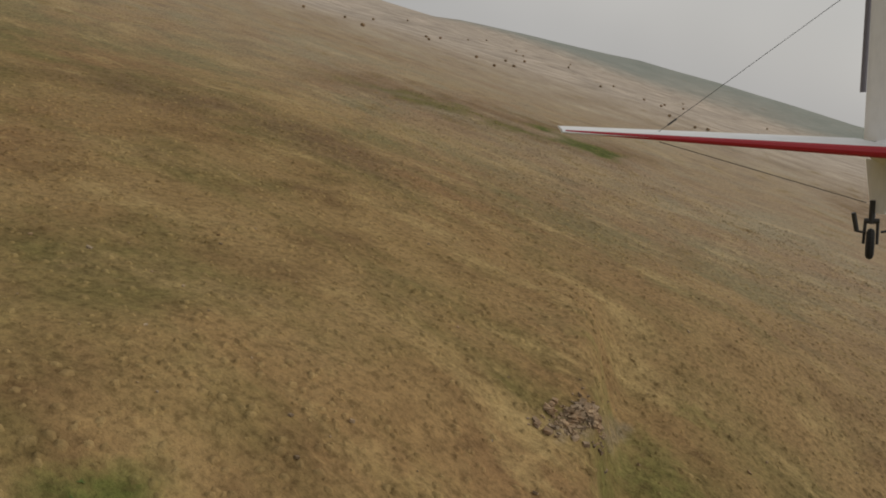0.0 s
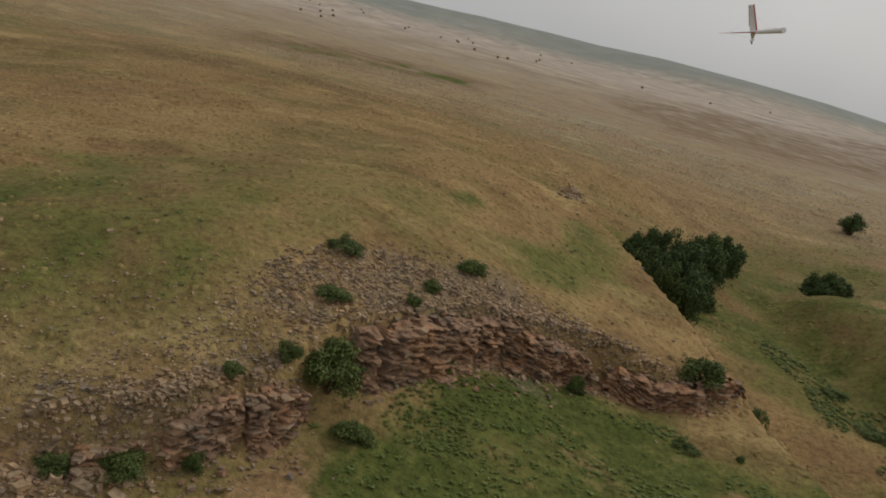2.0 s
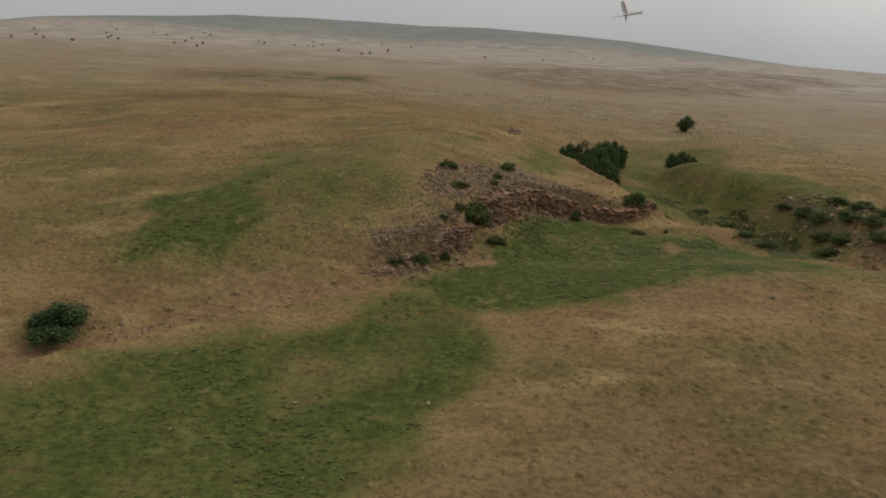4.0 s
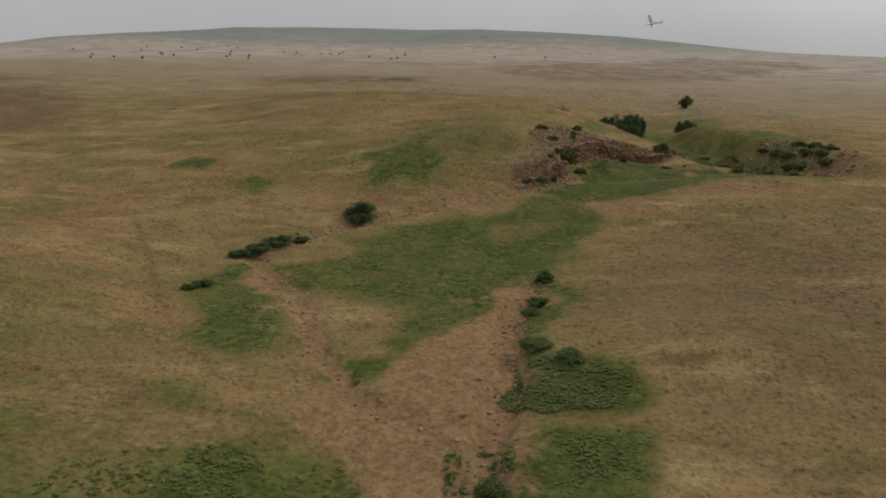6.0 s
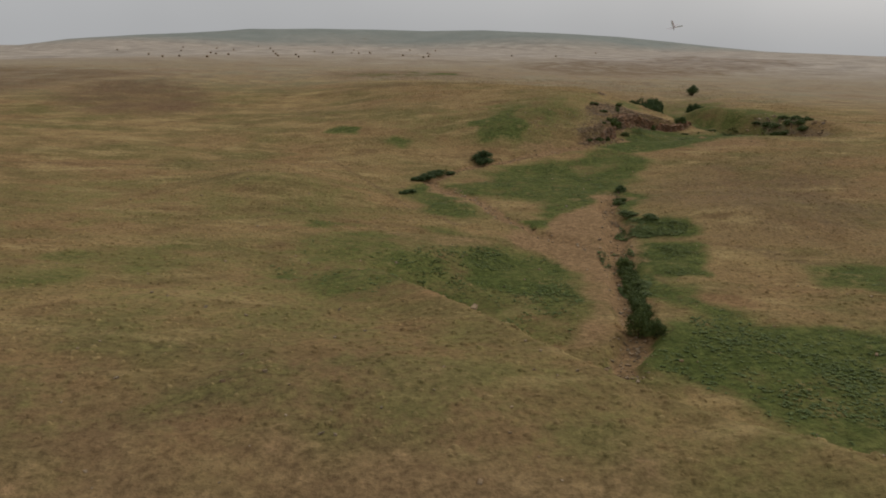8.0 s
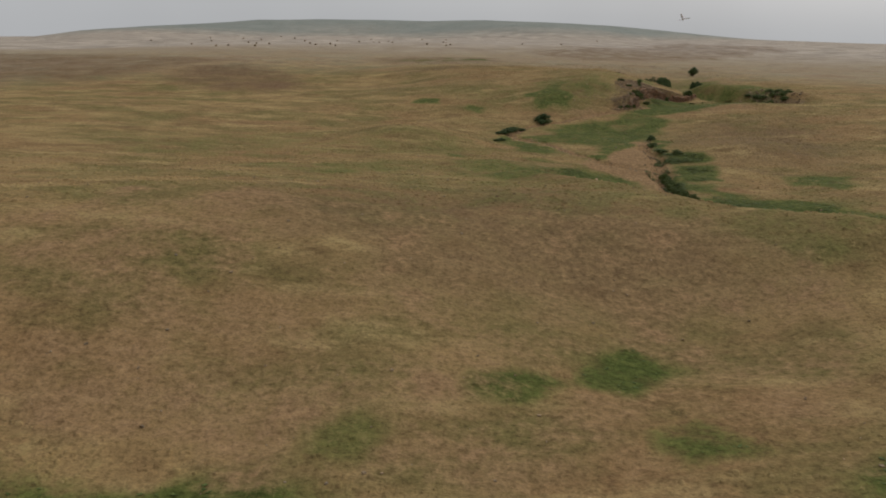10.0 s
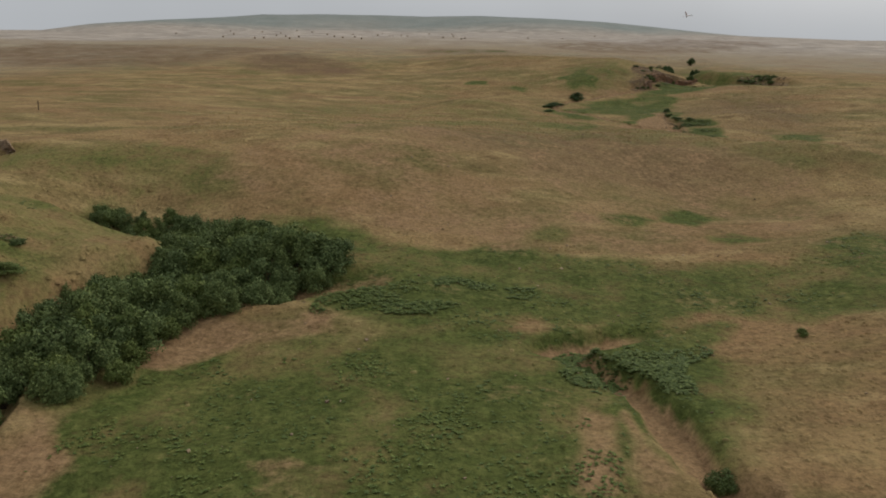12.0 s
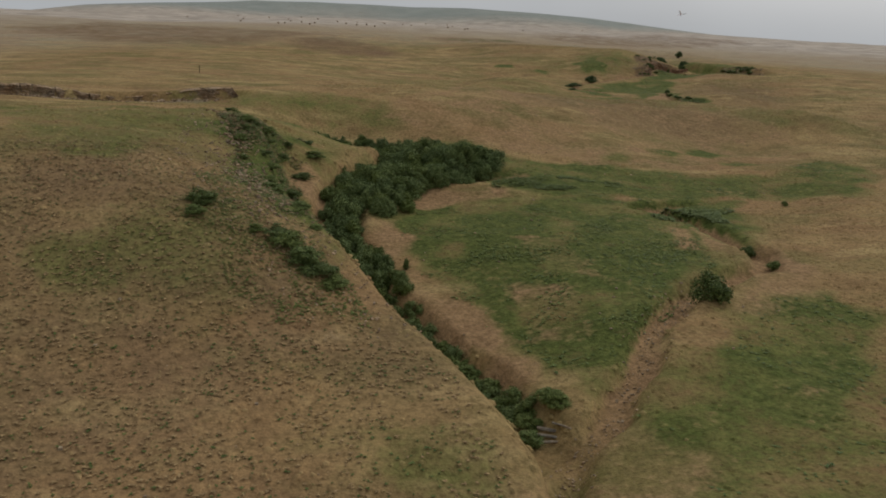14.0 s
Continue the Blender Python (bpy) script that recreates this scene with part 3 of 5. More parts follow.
def cover(x, y, patches, soft=2.6):
    v = np.zeros(x.shape)
    for level, outline in patches:
        px, py = np.array(outline).T
        near = (x > px.min() - 6) & (x < px.max() + 6) & (y > py.min() - 6) & (y < py.max() + 6)
        if near.any():
            big = min(1.0, min(np.ptp(px), np.ptp(py)) / 16)
            d = inside(x[near], y[near], outline) + .5 + (.4 + .8 * big) * wobble(x[near], y[near], 2.6, 31) + big * (2.4 * wobble(x[near], y[near], 8, 32) + 1.2 * wobble(x[near], y[near], 4, 33))
            edge = soft * (.3 + .7 * big)
            thin = 1 - .34 * big * np.clip(wobble(x[near], y[near], 7, 34) + .6 * wobble(x[near], y[near], 3, 35) + .1, 0, 1)
            v[near] = np.maximum(v[near], level * thin * smooth(-edge, edge, d))
    return v


COVER_WASHES_ONE = (
    (.9, ((-30.8, 59.4), (-29.1, 65.2), (-25.8, 68.7), (-22.4, 62), (-19.1, 51.5), (-19.5, 44.7), (-22.8, 42.4), (-27.2, 49.8))),
    (.8, ((-22.3, 67.2), (-17, 77.5), (-7.3, 88), (5.7, 92.1), (13.9, 85.1), (10, 77), (5.4, 66.9), (-0.1, 60), (-4.6, 53.2), (-8.6, 44.7), (-10.7, 41.9), (-12.6, 51), (-15.2, 56.5), (-17.8, 61.3))),
    (.95, ((-16.2, 43.9), (-10.6, 43.9), (-10, 40.7), (-14.5, 40))),
    (.75, ((-32.1, 22.5), (-27.9, 23.7), (-24.1, 23), (-23.9, 19.3), (-28.1, 18.7))),
    (.6, ((-15.4, 125.5), (4.7, 115.8), (6.7, 107.6), (-3.1, 103.2), (-8.5, 107.8))),
)
COVER_WASHES_TWO = (
    (.9, ((7.5, 97.2), (13.7, 106.1), (22, 119.1), (29.9, 120.9), (31.5, 100.8), (38.1, 98.5), (30, 96.5), (26.5, 94.2), (16.2, 92.6), (9.4, 92.9))),
)
COVER_WASHES = COVER_WASHES_ONE + COVER_WASHES_TWO
COVER_PASTURE = (
    (.8, ((-43.2, -57.7), (-39.5, -56), (-36, -58.2), (-39.5, -61.8), (-43.4, -61.6))),
    (.85, ((-34.3, -54.5), (-30.4, -51.8), (-27.8, -54.6), (-31.5, -58.2), (-34.5, -57.9))),
    (.8, ((-33, -65.2), (-28.5, -62.8), (-26.2, -67.4), (-30.1, -69.3), (-33.1, -67.8))),
    (.6, ((-52.8, -65.5), (-50.2, -63.6), (-48.3, -65.9), (-50.6, -68.5), (-52.6, -68))),
    (.95, ((-80.8, -67), (-77.5, -65.9), (-72.1, -68.5), (-66.5, -69.7), (-60.9, -70.4), (-55.4, -71.1), (-53.3, -73.1), (-55.6, -76.9), (-61.4, -76.9), (-66.4, -77.4), (-71, -77.3), (-75.1, -75.4))),
    (1.0, ((-71.6, -81), (-64.9, -81.7), (-58.8, -81.2), (-54.6, -81.9), (-55.1, -84.9), (-61.6, -85.3), (-65.3, -89), (-71, -89.9), (-75.3, -88.7), (-78.5, -83.8), (-75.5, -80.6))),
)
COVER_PASTURE_TOO_ONE = (
    (.8, ((-54.1, -81.1), (-47.9, -78.7), (-39.1, -76.8), (-30.7, -82), (-32.6, -85.7), (-38.9, -85.4), (-45.3, -86.8), (-50.8, -87.2), (-57.9, -90), (-64.1, -93.7), (-69.9, -93.8), (-72.1, -91.6), (-66.3, -89.1))),
    (.75, ((-28.9, -81.6), (-21.9, -72.6), (-14.1, -71.2), (-13.4, -76), (-21.7, -90.4), (-29, -87.8))),
    (.62, ((-54.3, -31.9), (-47.1, -25.7), (-42.8, -29.9), (-49.7, -35.1))),
    (.55, ((-108.7, -45), (-99.5, -46.3), (-89.9, -48.9), (-85.2, -55.9), (-89.6, -59.7), (-97.5, -57.6), (-109.5, -55.1))),
)
COVER_PASTURE_TOO_TWO = (
    (.92, ((-90.6, -109.6), (-87, -99.9), (-75.3, -95.5), (-61.9, -100.4), (-56.4, -105.2), (-54.5, -115.9), (-54.7, -121.6), (-59.5, -126.8), (-65.4, -134.2), (-69.8, -140.5), (-83.7, -136.8), (-84.2, -130.2), (-89.4, -118.6))),
    (.75, ((-85, -67.3), (-71.2, -70.3), (-55.6, -70.4), (-48.2, -72.2), (-37, -73.8), (-24.8, -76.2), (-23.4, -84.9), (-37.9, -86.9), (-59.4, -91.7), (-69, -95.2), (-73.8, -90.5), (-71.7, -79.7))),
)
COVER_PASTURE_TOO = COVER_PASTURE_TOO_ONE + COVER_PASTURE_TOO_TWO
COVER_BANKS_ONE = (
    (.5, ((-117.3, -144.5), (-110.7, -140.4), (-105.4, -143.2), (-109, -147.4), (-113.8, -148.1))),
    (.5, ((39.2, 185.5), (49.8, 190.7), (60.3, 197.1), (54.4, 172.7), (43.3, 160.6), (38.4, 162.7))),
    (.5, ((36.1, 155.4), (42.3, 159.2), (49.1, 155.9), (45.1, 132.9), (42.3, 135), (39, 140.8))),
    (.9, ((12.6, 108.3), (14.6, 113.2), (17.5, 116.9), (20.4, 119.6), (23.9, 122.1), (28.7, 121.9), (29.5, 116.7), (22, 114.4), (16, 107.4))),
    (.5, ((-122.5, -111.4), (-121, -91.5), (-113.3, -75), (-108.3, -103.9), (-114.7, -118.6))),
    (.5, ((-94.7, -101.5), (-88.3, -97.6), (-84.2, -94.7), (-81.1, -99.6), (-87.3, -108.8), (-89.2, -120.2), (-84, -136.3), (-79.6, -148.3), (-83.7, -146.3), (-93.6, -116.2))),
)
COVER_BANKS_TWO = (
    (.9, ((-91.2, -108.1), (-89.2, -117.2), (-84.8, -128.4), (-83.9, -136.6), (-80.1, -140.5), (-78.7, -145.8), (-76.2, -148.4), (-70.7, -143.1), (-67.6, -139.6), (-60.4, -128.6), (-54.7, -122.9), (-49.2, -104.7), (-53.4, -92.7), (-65.9, -93.1), (-77.2, -93.3), (-85.2, -95.5))),
    (.7, ((-63.3, -138.5), (-58.1, -132.5), (-52.2, -129.8), (-48.9, -136.3), (-50.6, -144.6), (-59.7, -159.5), (-71.1, -163.1), (-78, -161.3), (-76.2, -152.3), (-71.7, -149.4))),
    (1.05, ((-24, 23.9), (-20.7, 30.8), (-16.8, 28.8), (-13.4, 31.5), (-9.9, 28.5), (-11.3, 23.9), (-10.2, 21.1), (-14.2, 21.9), (-15.7, 18.1), (-19, 16.3), (-23.4, 18.6), (-22, 21.9))),
)
COVER_BANKS_THREE = (
    (1.0, ((-58, -93.5), (-46.7, -90.8), (-44.9, -101), (-48.1, -109.1), (-49.9, -112.7), (-51.4, -103.2), (-56.2, -102.7))),
    (.5, ((-111.9, -100.5), (-110.4, -81.8), (-104.4, -80), (-98.8, -86.4), (-99, -96.5), (-101.1, -109.1), (-98.4, -118), (-94.6, -127.4), (-96.7, -139.9), (-102, -129.9), (-105.7, -113.8))),
    (.85, ((-66, -142.2), (-59.3, -135), (-54.8, -130.2), (-49.9, -131.8), (-48.6, -137), (-50.3, -145.7), (-61.5, -159.2), (-71.2, -156.1))),
    (.7, ((10.7, 134.1), (10.9, 135.8), (12.3, 137.6), (13.7, 136.6), (12.7, 134.2))),
    (.5, ((20, 157), (28.3, 154), (36.6, 149), (30, 166), (21.9, 173.1), (17.5, 163.2))),
)
COVER_BANKS_FOUR = (
    (.9, ((-34, 270), (-30, 277), (-18, 275), (-16, 264), (-22, 262))),
)
COVER_BANKS = COVER_BANKS_ONE + COVER_BANKS_TWO + COVER_BANKS_THREE + COVER_BANKS_FOUR
COVER_OLIVE_ONE = (
    (.62, ((-36.8, 30.7), (-20, 35.7), (-7.9, 31.4), (-8.3, 15.1), (-13.4, -1.2), (-34.3, 0.7), (-46.6, 13.7))),
    (.34, ((-9.2, 100.9), (-18.6, 117.3), (-12, 132), (-2, 134), (6.3, 131.7), (15.2, 137.2), (9.8, 119.5), (5.8, 112.2), (4.1, 104.8), (-1.5, 97.7), (-6, 97))),
    (.5, ((-140, -94), (-133, -83), (-115.4, -91.4), (-107.3, -103.3), (-112.7, -118.9), (-120.4, -129.7), (-129.3, -121.6))),
    (.3, ((-54.3, 10.3), (-45.3, 22.8), (-33.5, 18), (-26, 0), (-29, -13), (-38.8, -22.8), (-49.7, -12.8))),
    (.3, ((-60, 52), (-39.8, 59.6), (-28.3, 45.5), (-37.2, 35), (-56, 36))),
)
COVER_OLIVE_TWO = (
    (.3, ((-36, 110), (-30, 122), (-18, 124), (-12.1, 104.5), (-25.5, 94))),
    (.28, ((-100, 40), (-70, 60), (-50, 40), (-74, 20), (-100, 16))),
)
COVER_OLIVE = COVER_OLIVE_ONE + COVER_OLIVE_TWO
COVER_PATCHES = (
    (1.1, ((12.8, 110.6), (15, 114.2), (17.4, 117.4), (20.4, 120), (24, 123.2), (29, 124.2), (31, 122.6), (25, 119), (20, 113.6), (16, 108.6))),
    (1.1, ((-58, -101.2), (-55, -94.1), (-50, -91.8), (-46, -94.6), (-41.6, -96.7), (-45.4, -99.8), (-47.2, -104.9), (-50.9, -102.4), (-54.6, -103.7))),
    (1.1, ((-3.1, 38.8), (-2, 44.2), (1.8, 44), (4.3, 41.8), (5.9, 38.3), (3.9, 35.9), (-0.1, 35.5))),
    (.95, ((-1, 32.9), (2.1, 33.4), (4.6, 32.2), (3.8, 25.4), (2.2, 21.1), (-0.9, 19.7), (-2.7, 22.1))),
    (1.1, ((-6.1, 31.2), (-2.9, 33.1), (-3.6, 22.6), (-5.1, 14.1), (-7, 15.9), (-6.7, 23.1))),
)
COVER_HILL = (
    (.36, ((-60, -8), (-34, -4), (-23, -8), (-13, -22), (0, -34), (-26, -54), (-60, -42))),
    (.34, ((-14, 87), (-9, 97), (0, 98.5), (4.5, 97), (1, 91))),
    (.6, ((36, 160), (42, 172), (50, 182), (60, 192), (64, 186), (54, 174), (46, 163), (41, 157))),
    (.42, ((-105, -84), (-100, -86), (-94, -82), (-92, -77), (-96, -73.5), (-106, -73))),
)
COVER_HOLLOWS = (
    (.95, ((-1.5, 11), (2, 3.5), (8, 4.5), (14, 1), (19, -12), (8, -22), (-2, -15), (-6, -9.5), (-10, -4), (-7, 0), (-4, 5))),
    (.72, ((-31, 21), (-27.5, 26.5), (-20, 31), (-14, 29), (-10.5, 23), (-11, 14), (-15, 5), (-20, -1), (-24.5, 8))),
    (1.0, ((-112.3, -98.2), (-111, -93.7), (-102.9, -83), (-102.9, -96.3), (-99.8, -103.2), (-98.2, -110.5), (-94.6, -123.1), (-94.9, -139.3), (-98.8, -134.8), (-103.5, -127.1), (-108.8, -114.8))),
    (.75, ((-65.8, -143.1), (-61.5, -136.4), (-57, -131.1), (-53.3, -133.6), (-51.8, -137.8), (-52.1, -143.1), (-57.6, -150.1), (-69.8, -150))),
)
GREEN = COVER_PATCHES + COVER_HOLLOWS + COVER_HILL + COVER_OLIVE + COVER_WASHES + COVER_PASTURE + COVER_PASTURE_TOO + COVER_BANKS + COVER_NORTH + COVER_NORTH_TOO + COVER_MIDDLE + COVER_MIDDLE_TOO + COVER_SOUTH + COVER_SOUTH_TOO + COVER_BLUFF
# cattle paths and wheel tracks
PATHS_ONE = (
    ((-61.6, 83.1), (-54, 80.7), (-48.9, 78.4), (-43, 75.6)),
    ((-68.8, 153.2), (-58, 144.1), (-46, 125.3)),
    ((-44.7, 86.7), (-36.4, 66.3), (-31.3, 54.4), (-26.6, 46.4), (-22.8, 40)),
    ((-47.3, 38.2), (-42.4, 42.8), (-36.5, 41.1), (-31.9, 36.8)),
    ((-26.9, 34.6), (-22.7, 32.9), (-17.6, 32.6), (-13.4, 32.2)),
    ((-2, 38), (2.7, 34), (9.8, 30.8), (16, 27.9)),
    ((-15.9, 40.7), (-8.8, 40), (-6.2, 37.8), (-1.8, 36.3), (4.2, 33.4), (9.7, 30.4), (15.6, 25.5), (30, 20)),
    ((-100, 68), (-84.4, 71.7), (-71.1, 73), (-61, 80.4), (-51.5, 83.5)),
    ((-31, 39.6), (-24.3, 35.6), (-18, 34.3), (-12, 31.6)),
)
PATHS_TWO = (
    ((-1.6, 32), (-1.7, 24.6), (-2.9, 17.2), (-3.1, 10.7)),
    ((-70, 190), (-50, 186), (-28.9, 188.7), (-8.7, 183.8)),
)
PATHS = PATHS_ONE + PATHS_TWO


def trodden(x, y):
    """How far a spot lies on a trodden path."""
    v = np.zeros(x.shape)
    for course in PATHS:
        px, py = np.array(course).T
        near = (x > px.min() - 3) & (x < px.max() + 3) & (y > py.min() - 3) & (y < py.max() + 3)
        if near.any():
            d = np.abs(line_distance(x[near], y[near], course)[0] + .3 * wobble(x[near], y[near], 2.5, 41))
            v[near] = np.maximum(v[near], 1 - smooth(.2, .8, d))
    return v


def covers(x, y):
    """Green, bare and stony shares of the ground."""
    green = cover(x, y, GREEN)
    bare = cover(x, y, BARE + BARE_TOO, 2.2) * (1 - np.minimum(cover(x, y, COVER_PASTURE[:4]), 1))
    bare = np.maximum(bare, .9 * beds(x, y)[1] * (1 - .8 * cover(x, y, ((1, ((-66, -76), (-100, -76), (-100, -140), (-90, -150), (-84, -158), (-78, -156), (-88, -128), (-88, -90))),))))
    return green * (1 - .85 * smooth(.3, .8, bare)), bare, cover(x, y, STONY, 1.5)


# ---------------------------------------------------------------- ground
def sheet(name, verts, faces_of, sides, mat, smooth_shade=False):
    """A mesh from arrays: corners, and faces with the same number of sides each."""
    me = bpy.data.meshes.new(name)
    v, q = np.asarray(verts, np.float32), np.asarray(faces_of, np.int32)
    me.vertices.add(len(v))
    me.vertices.foreach_set("co", v.ravel())
    me.loops.add(q.size)
    me.loops.foreach_set("vertex_index", q.ravel())
    me.polygons.add(len(q))
    me.polygons.foreach_set("loop_start", np.arange(0, q.size, sides, dtype=np.int32))
    me.polygons.foreach_set("use_smooth", np.full(len(q), smooth_shade))
    me.update(calc_edges=True)
    me.materials.append(mat)
    return me


def turf_layers(me, x, y, matted):
    """The turf's own layers at each corner of a mesh: what grows there, and the haze painted into far ground."""
    green, bare, stony = covers(x, y)
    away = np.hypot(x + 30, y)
    # The upland share of painted haze grows with distance.
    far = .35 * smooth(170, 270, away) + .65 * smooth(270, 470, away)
    # Where the ridge takes its painted haze tone.
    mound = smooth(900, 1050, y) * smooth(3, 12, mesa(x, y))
    brown = np.maximum(cover(x, y, HEATH_SHADE, 12), .6 * trodden(x, y))
    for key, v in (("green", green), ("bare", bare), ("stony", stony), ("upland", far), ("ridge", mound), ("heath_shade", brown), ("matted", matted)):
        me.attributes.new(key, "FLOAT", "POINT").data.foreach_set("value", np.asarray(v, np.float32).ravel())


def surface(x, y):
    """The land with its small unevenness."""
    core = 1 - smooth(120, 260, np.hypot(x + 35, (y - 15) * .62))
    return land(x, y) + core * (.10 * wobble(x, y, 1.9, 11) + .05 * wobble(x, y, 1.3, 12) + .16 * wobble(x, y, 6, 13))


def build_ground():
    gx = axis_steps(-140, 62, 0.66, -3600, 3600)
    gy = axis_steps(-172, 205, 0.66, -2600, 4600)
    x, y = np.meshgrid(gx, gy)
    z = surface(x, y)
    nx, ny = len(gx), len(gy)
    i = np.arange(nx * ny, dtype=np.int32).reshape(ny, nx)
    quads = np.stack([i[:-1, :-1], i[:-1, 1:], i[1:, 1:], i[1:, :-1]], -1).reshape(-1, 4)
    me = sheet("ground", np.stack([x, y, z], -1).reshape(-1, 3), quads, 4, M_TURF, True)
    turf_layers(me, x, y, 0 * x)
    return tagged(new("ground", me), "rolling dry steppe turf with green hollows and sandy washes", "ground", kind="structure")


build_ground()


def ground_z(x, y):
    return float(surface(np.array([float(x)]), np.array([float(y)]))[0])


# ---------------------------------------------------------------- grass and herbs
rng = np.random.RandomState(7)
FLIGHT_STRIP = ((10, 262), (24, 205), (14, 120), (-8, 50), (-32, -20), (-66, -95), (-96, -175))


def scatter(count, reach):
    """Spots along the strip of land under the flight."""
    x, y = rng.uniform(-140, 80, count), rng.uniform(-172, 262, count)
    d = np.abs(line_distance(x, y, FLIGHT_STRIP)[0])
    keep = rng.uniform(0, 1, count) < 1 - smooth(reach * .55, reach, d)
    return x[keep], y[keep]


def blades(x, y, size, tall, count, lean, mat, name, label, category):
    """Tufts of broad leaves that spread out of a low crown."""
    n = len(x)
    z = surface(x, y)
    ang = rng.uniform(0, 6.283, (n, count))
    out = size[:, None] * rng.uniform(.35, 1, (n, count))
    up = tall[:, None] * rng.uniform(.5, 1.1, (n, count))
    w = size[:, None] * rng.uniform(.20, .40, (n, count))
    bx, by = x[:, None] + np.cos(ang) * out * .1, y[:, None] + np.sin(ang) * out * .1
    px, py = -np.sin(ang) * w, np.cos(ang) * w
    tip = np.stack([x[:, None] + np.cos(ang) * out * lean, y[:, None] + np.sin(ang) * out * lean, z[:, None] + up * rng.uniform(.35, 1, (n, count))], -1)
    a = np.stack([bx - px, by - py, z[:, None] + up * .6], -1)
    b = np.stack([bx + px, by + py, z[:, None] + up * .6], -1)
    verts = np.stack([a, b, tip], 2).reshape(-1, 3)
    me = sheet(name, verts, np.arange(len(verts)).reshape(-1, 3), 3, mat)
    return tagged(new(name, me), label, category, kind="stuff")


def hummocks(x, y, size, tall, matted, name, label, category):
    """Low uneven tussocks of matted grass that run out into the turf."""
    n, sides = len(x), 5
    z = surface(x, y)
    a = np.arange(sides)[None] * 6.283 / sides + rng.uniform(0, 1, (n, 1)) + rng.uniform(-.3, .3, (n, sides))
    rad = size[:, None] * rng.uniform(.8, 1.7, (n, sides))
    foot = np.stack([x[:, None] + np.cos(a) * rad, y[:, None] + np.sin(a) * rad, z[:, None] - .10 + 0 * a], -1)
    rad2 = rad * rng.uniform(.35, .6, (n, sides))
    brow = np.stack([x[:, None] + np.cos(a) * rad2, y[:, None] + np.sin(a) * rad2, z[:, None] + tall[:, None] * rng.uniform(.45, 1, (n, sides))], -1)
    top = np.stack([x + rng.uniform(-.2, .2, n) * size, y + rng.uniform(-.2, .2, n) * size, z + tall], -1)[:, None]
    v = np.concatenate([foot, brow, top], 1)
    tri = []
    for k in range(sides):
        j = (k + 1) % sides
        tri += [(k, j, sides + j), (k, sides + j, sides + k), (sides + k, sides + j, 2 * sides)]
    f = (np.arange(n)[:, None, None] * (2 * sides + 1) + np.array(tri)[None]).reshape(-1, 3)
    me = sheet(name, v.reshape(-1, 3), f, 3, M_TURF, True)
    tone = np.concatenate([np.zeros((n, sides)), np.repeat((matted * rng.uniform(.2, 1, n))[:, None], sides + 1, 1)], 1)
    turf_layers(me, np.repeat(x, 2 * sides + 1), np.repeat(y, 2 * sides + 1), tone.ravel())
    return tagged(new(name, me), label, category, kind="stuff")


def build_grass():
    x, y = scatter(165000, 80)
    green, bare, stony = covers(x, y)
    patch = .5 + .5 * wobble(x, y, 9, 51) + .25 * wobble(x, y, 2.3, 52)
    keep = (rng.uniform(0, 1, len(x)) < .25 + .6 * patch) & (bare < .3) & (green < .5 + .3 * rng.uniform(-1, 1, len(x))) & (rng.uniform(0, 1, len(x)) > stony * .8)
    x, y, patch = x[keep], y[keep], patch[keep]
    olive = wobble(x, y, 14, 53) + .5 * wobble(x, y, 4, 54) + rng.uniform(-.6, .6, len(x)) > .2
    s = rng.uniform(.10, .30, len(x))
    hummocks(x[~olive], y[~olive], s[~olive], s[~olive] * .44, .8, "straw_tussocks", "bleached straw-coloured bunch grass over the dry slopes", "grass")
    hummocks(x[olive], y[olive], s[olive] * 1.15, s[olive] * .48, 0.0, "olive_tussocks", "olive half-dry bunch grass mixed into the steppe", "grass")
    x, y = scatter(230000, 80)
    green, bare, stony = covers(x, y)
    lush = .5 + .5 * wobble(x, y, 5, 55) + .3 * wobble(x, y, 1.7, 56)
    keep = (green * (.45 + .75 * lush) > .50 + .40 * rng.uniform(0, 1, len(x))) & (bare < .3)
    x, y, lush = x[keep], y[keep], lush[keep]
    s = rng.uniform(.12, .26, len(x)) * (.7 + .6 * np.clip(lush, 0, 1))
    blades(x, y, s, s * .5, 6, 1.3, M_HERB, "meadow_herbs", "lush green weeds and herbs filling the damp hollows", "plants")


build_grass()


def build_weeds(outline, count, small, large, mat, name, label, gap):
    """Tall coarse weeds in loose drifts."""
    px, py = np.array(outline).T
    x, y = rng.uniform(px.min(), px.max(), count), rng.uniform(py.min(), py.max(), count)
    keep = (inside(x, y, outline) + 2 * wobble(x, y, 3, 63) > .6) & (wobble(x, y, 5, 61) + .5 * wobble(x, y, 1.6, 62) + rng.uniform(-.7, .7, count) > gap)
    x, y = x[keep], y[keep]
    s = rng.uniform(small, large, len(x))
    blades(x, y, s, s * .7, 9, 1.2, mat, name, label, "plants")


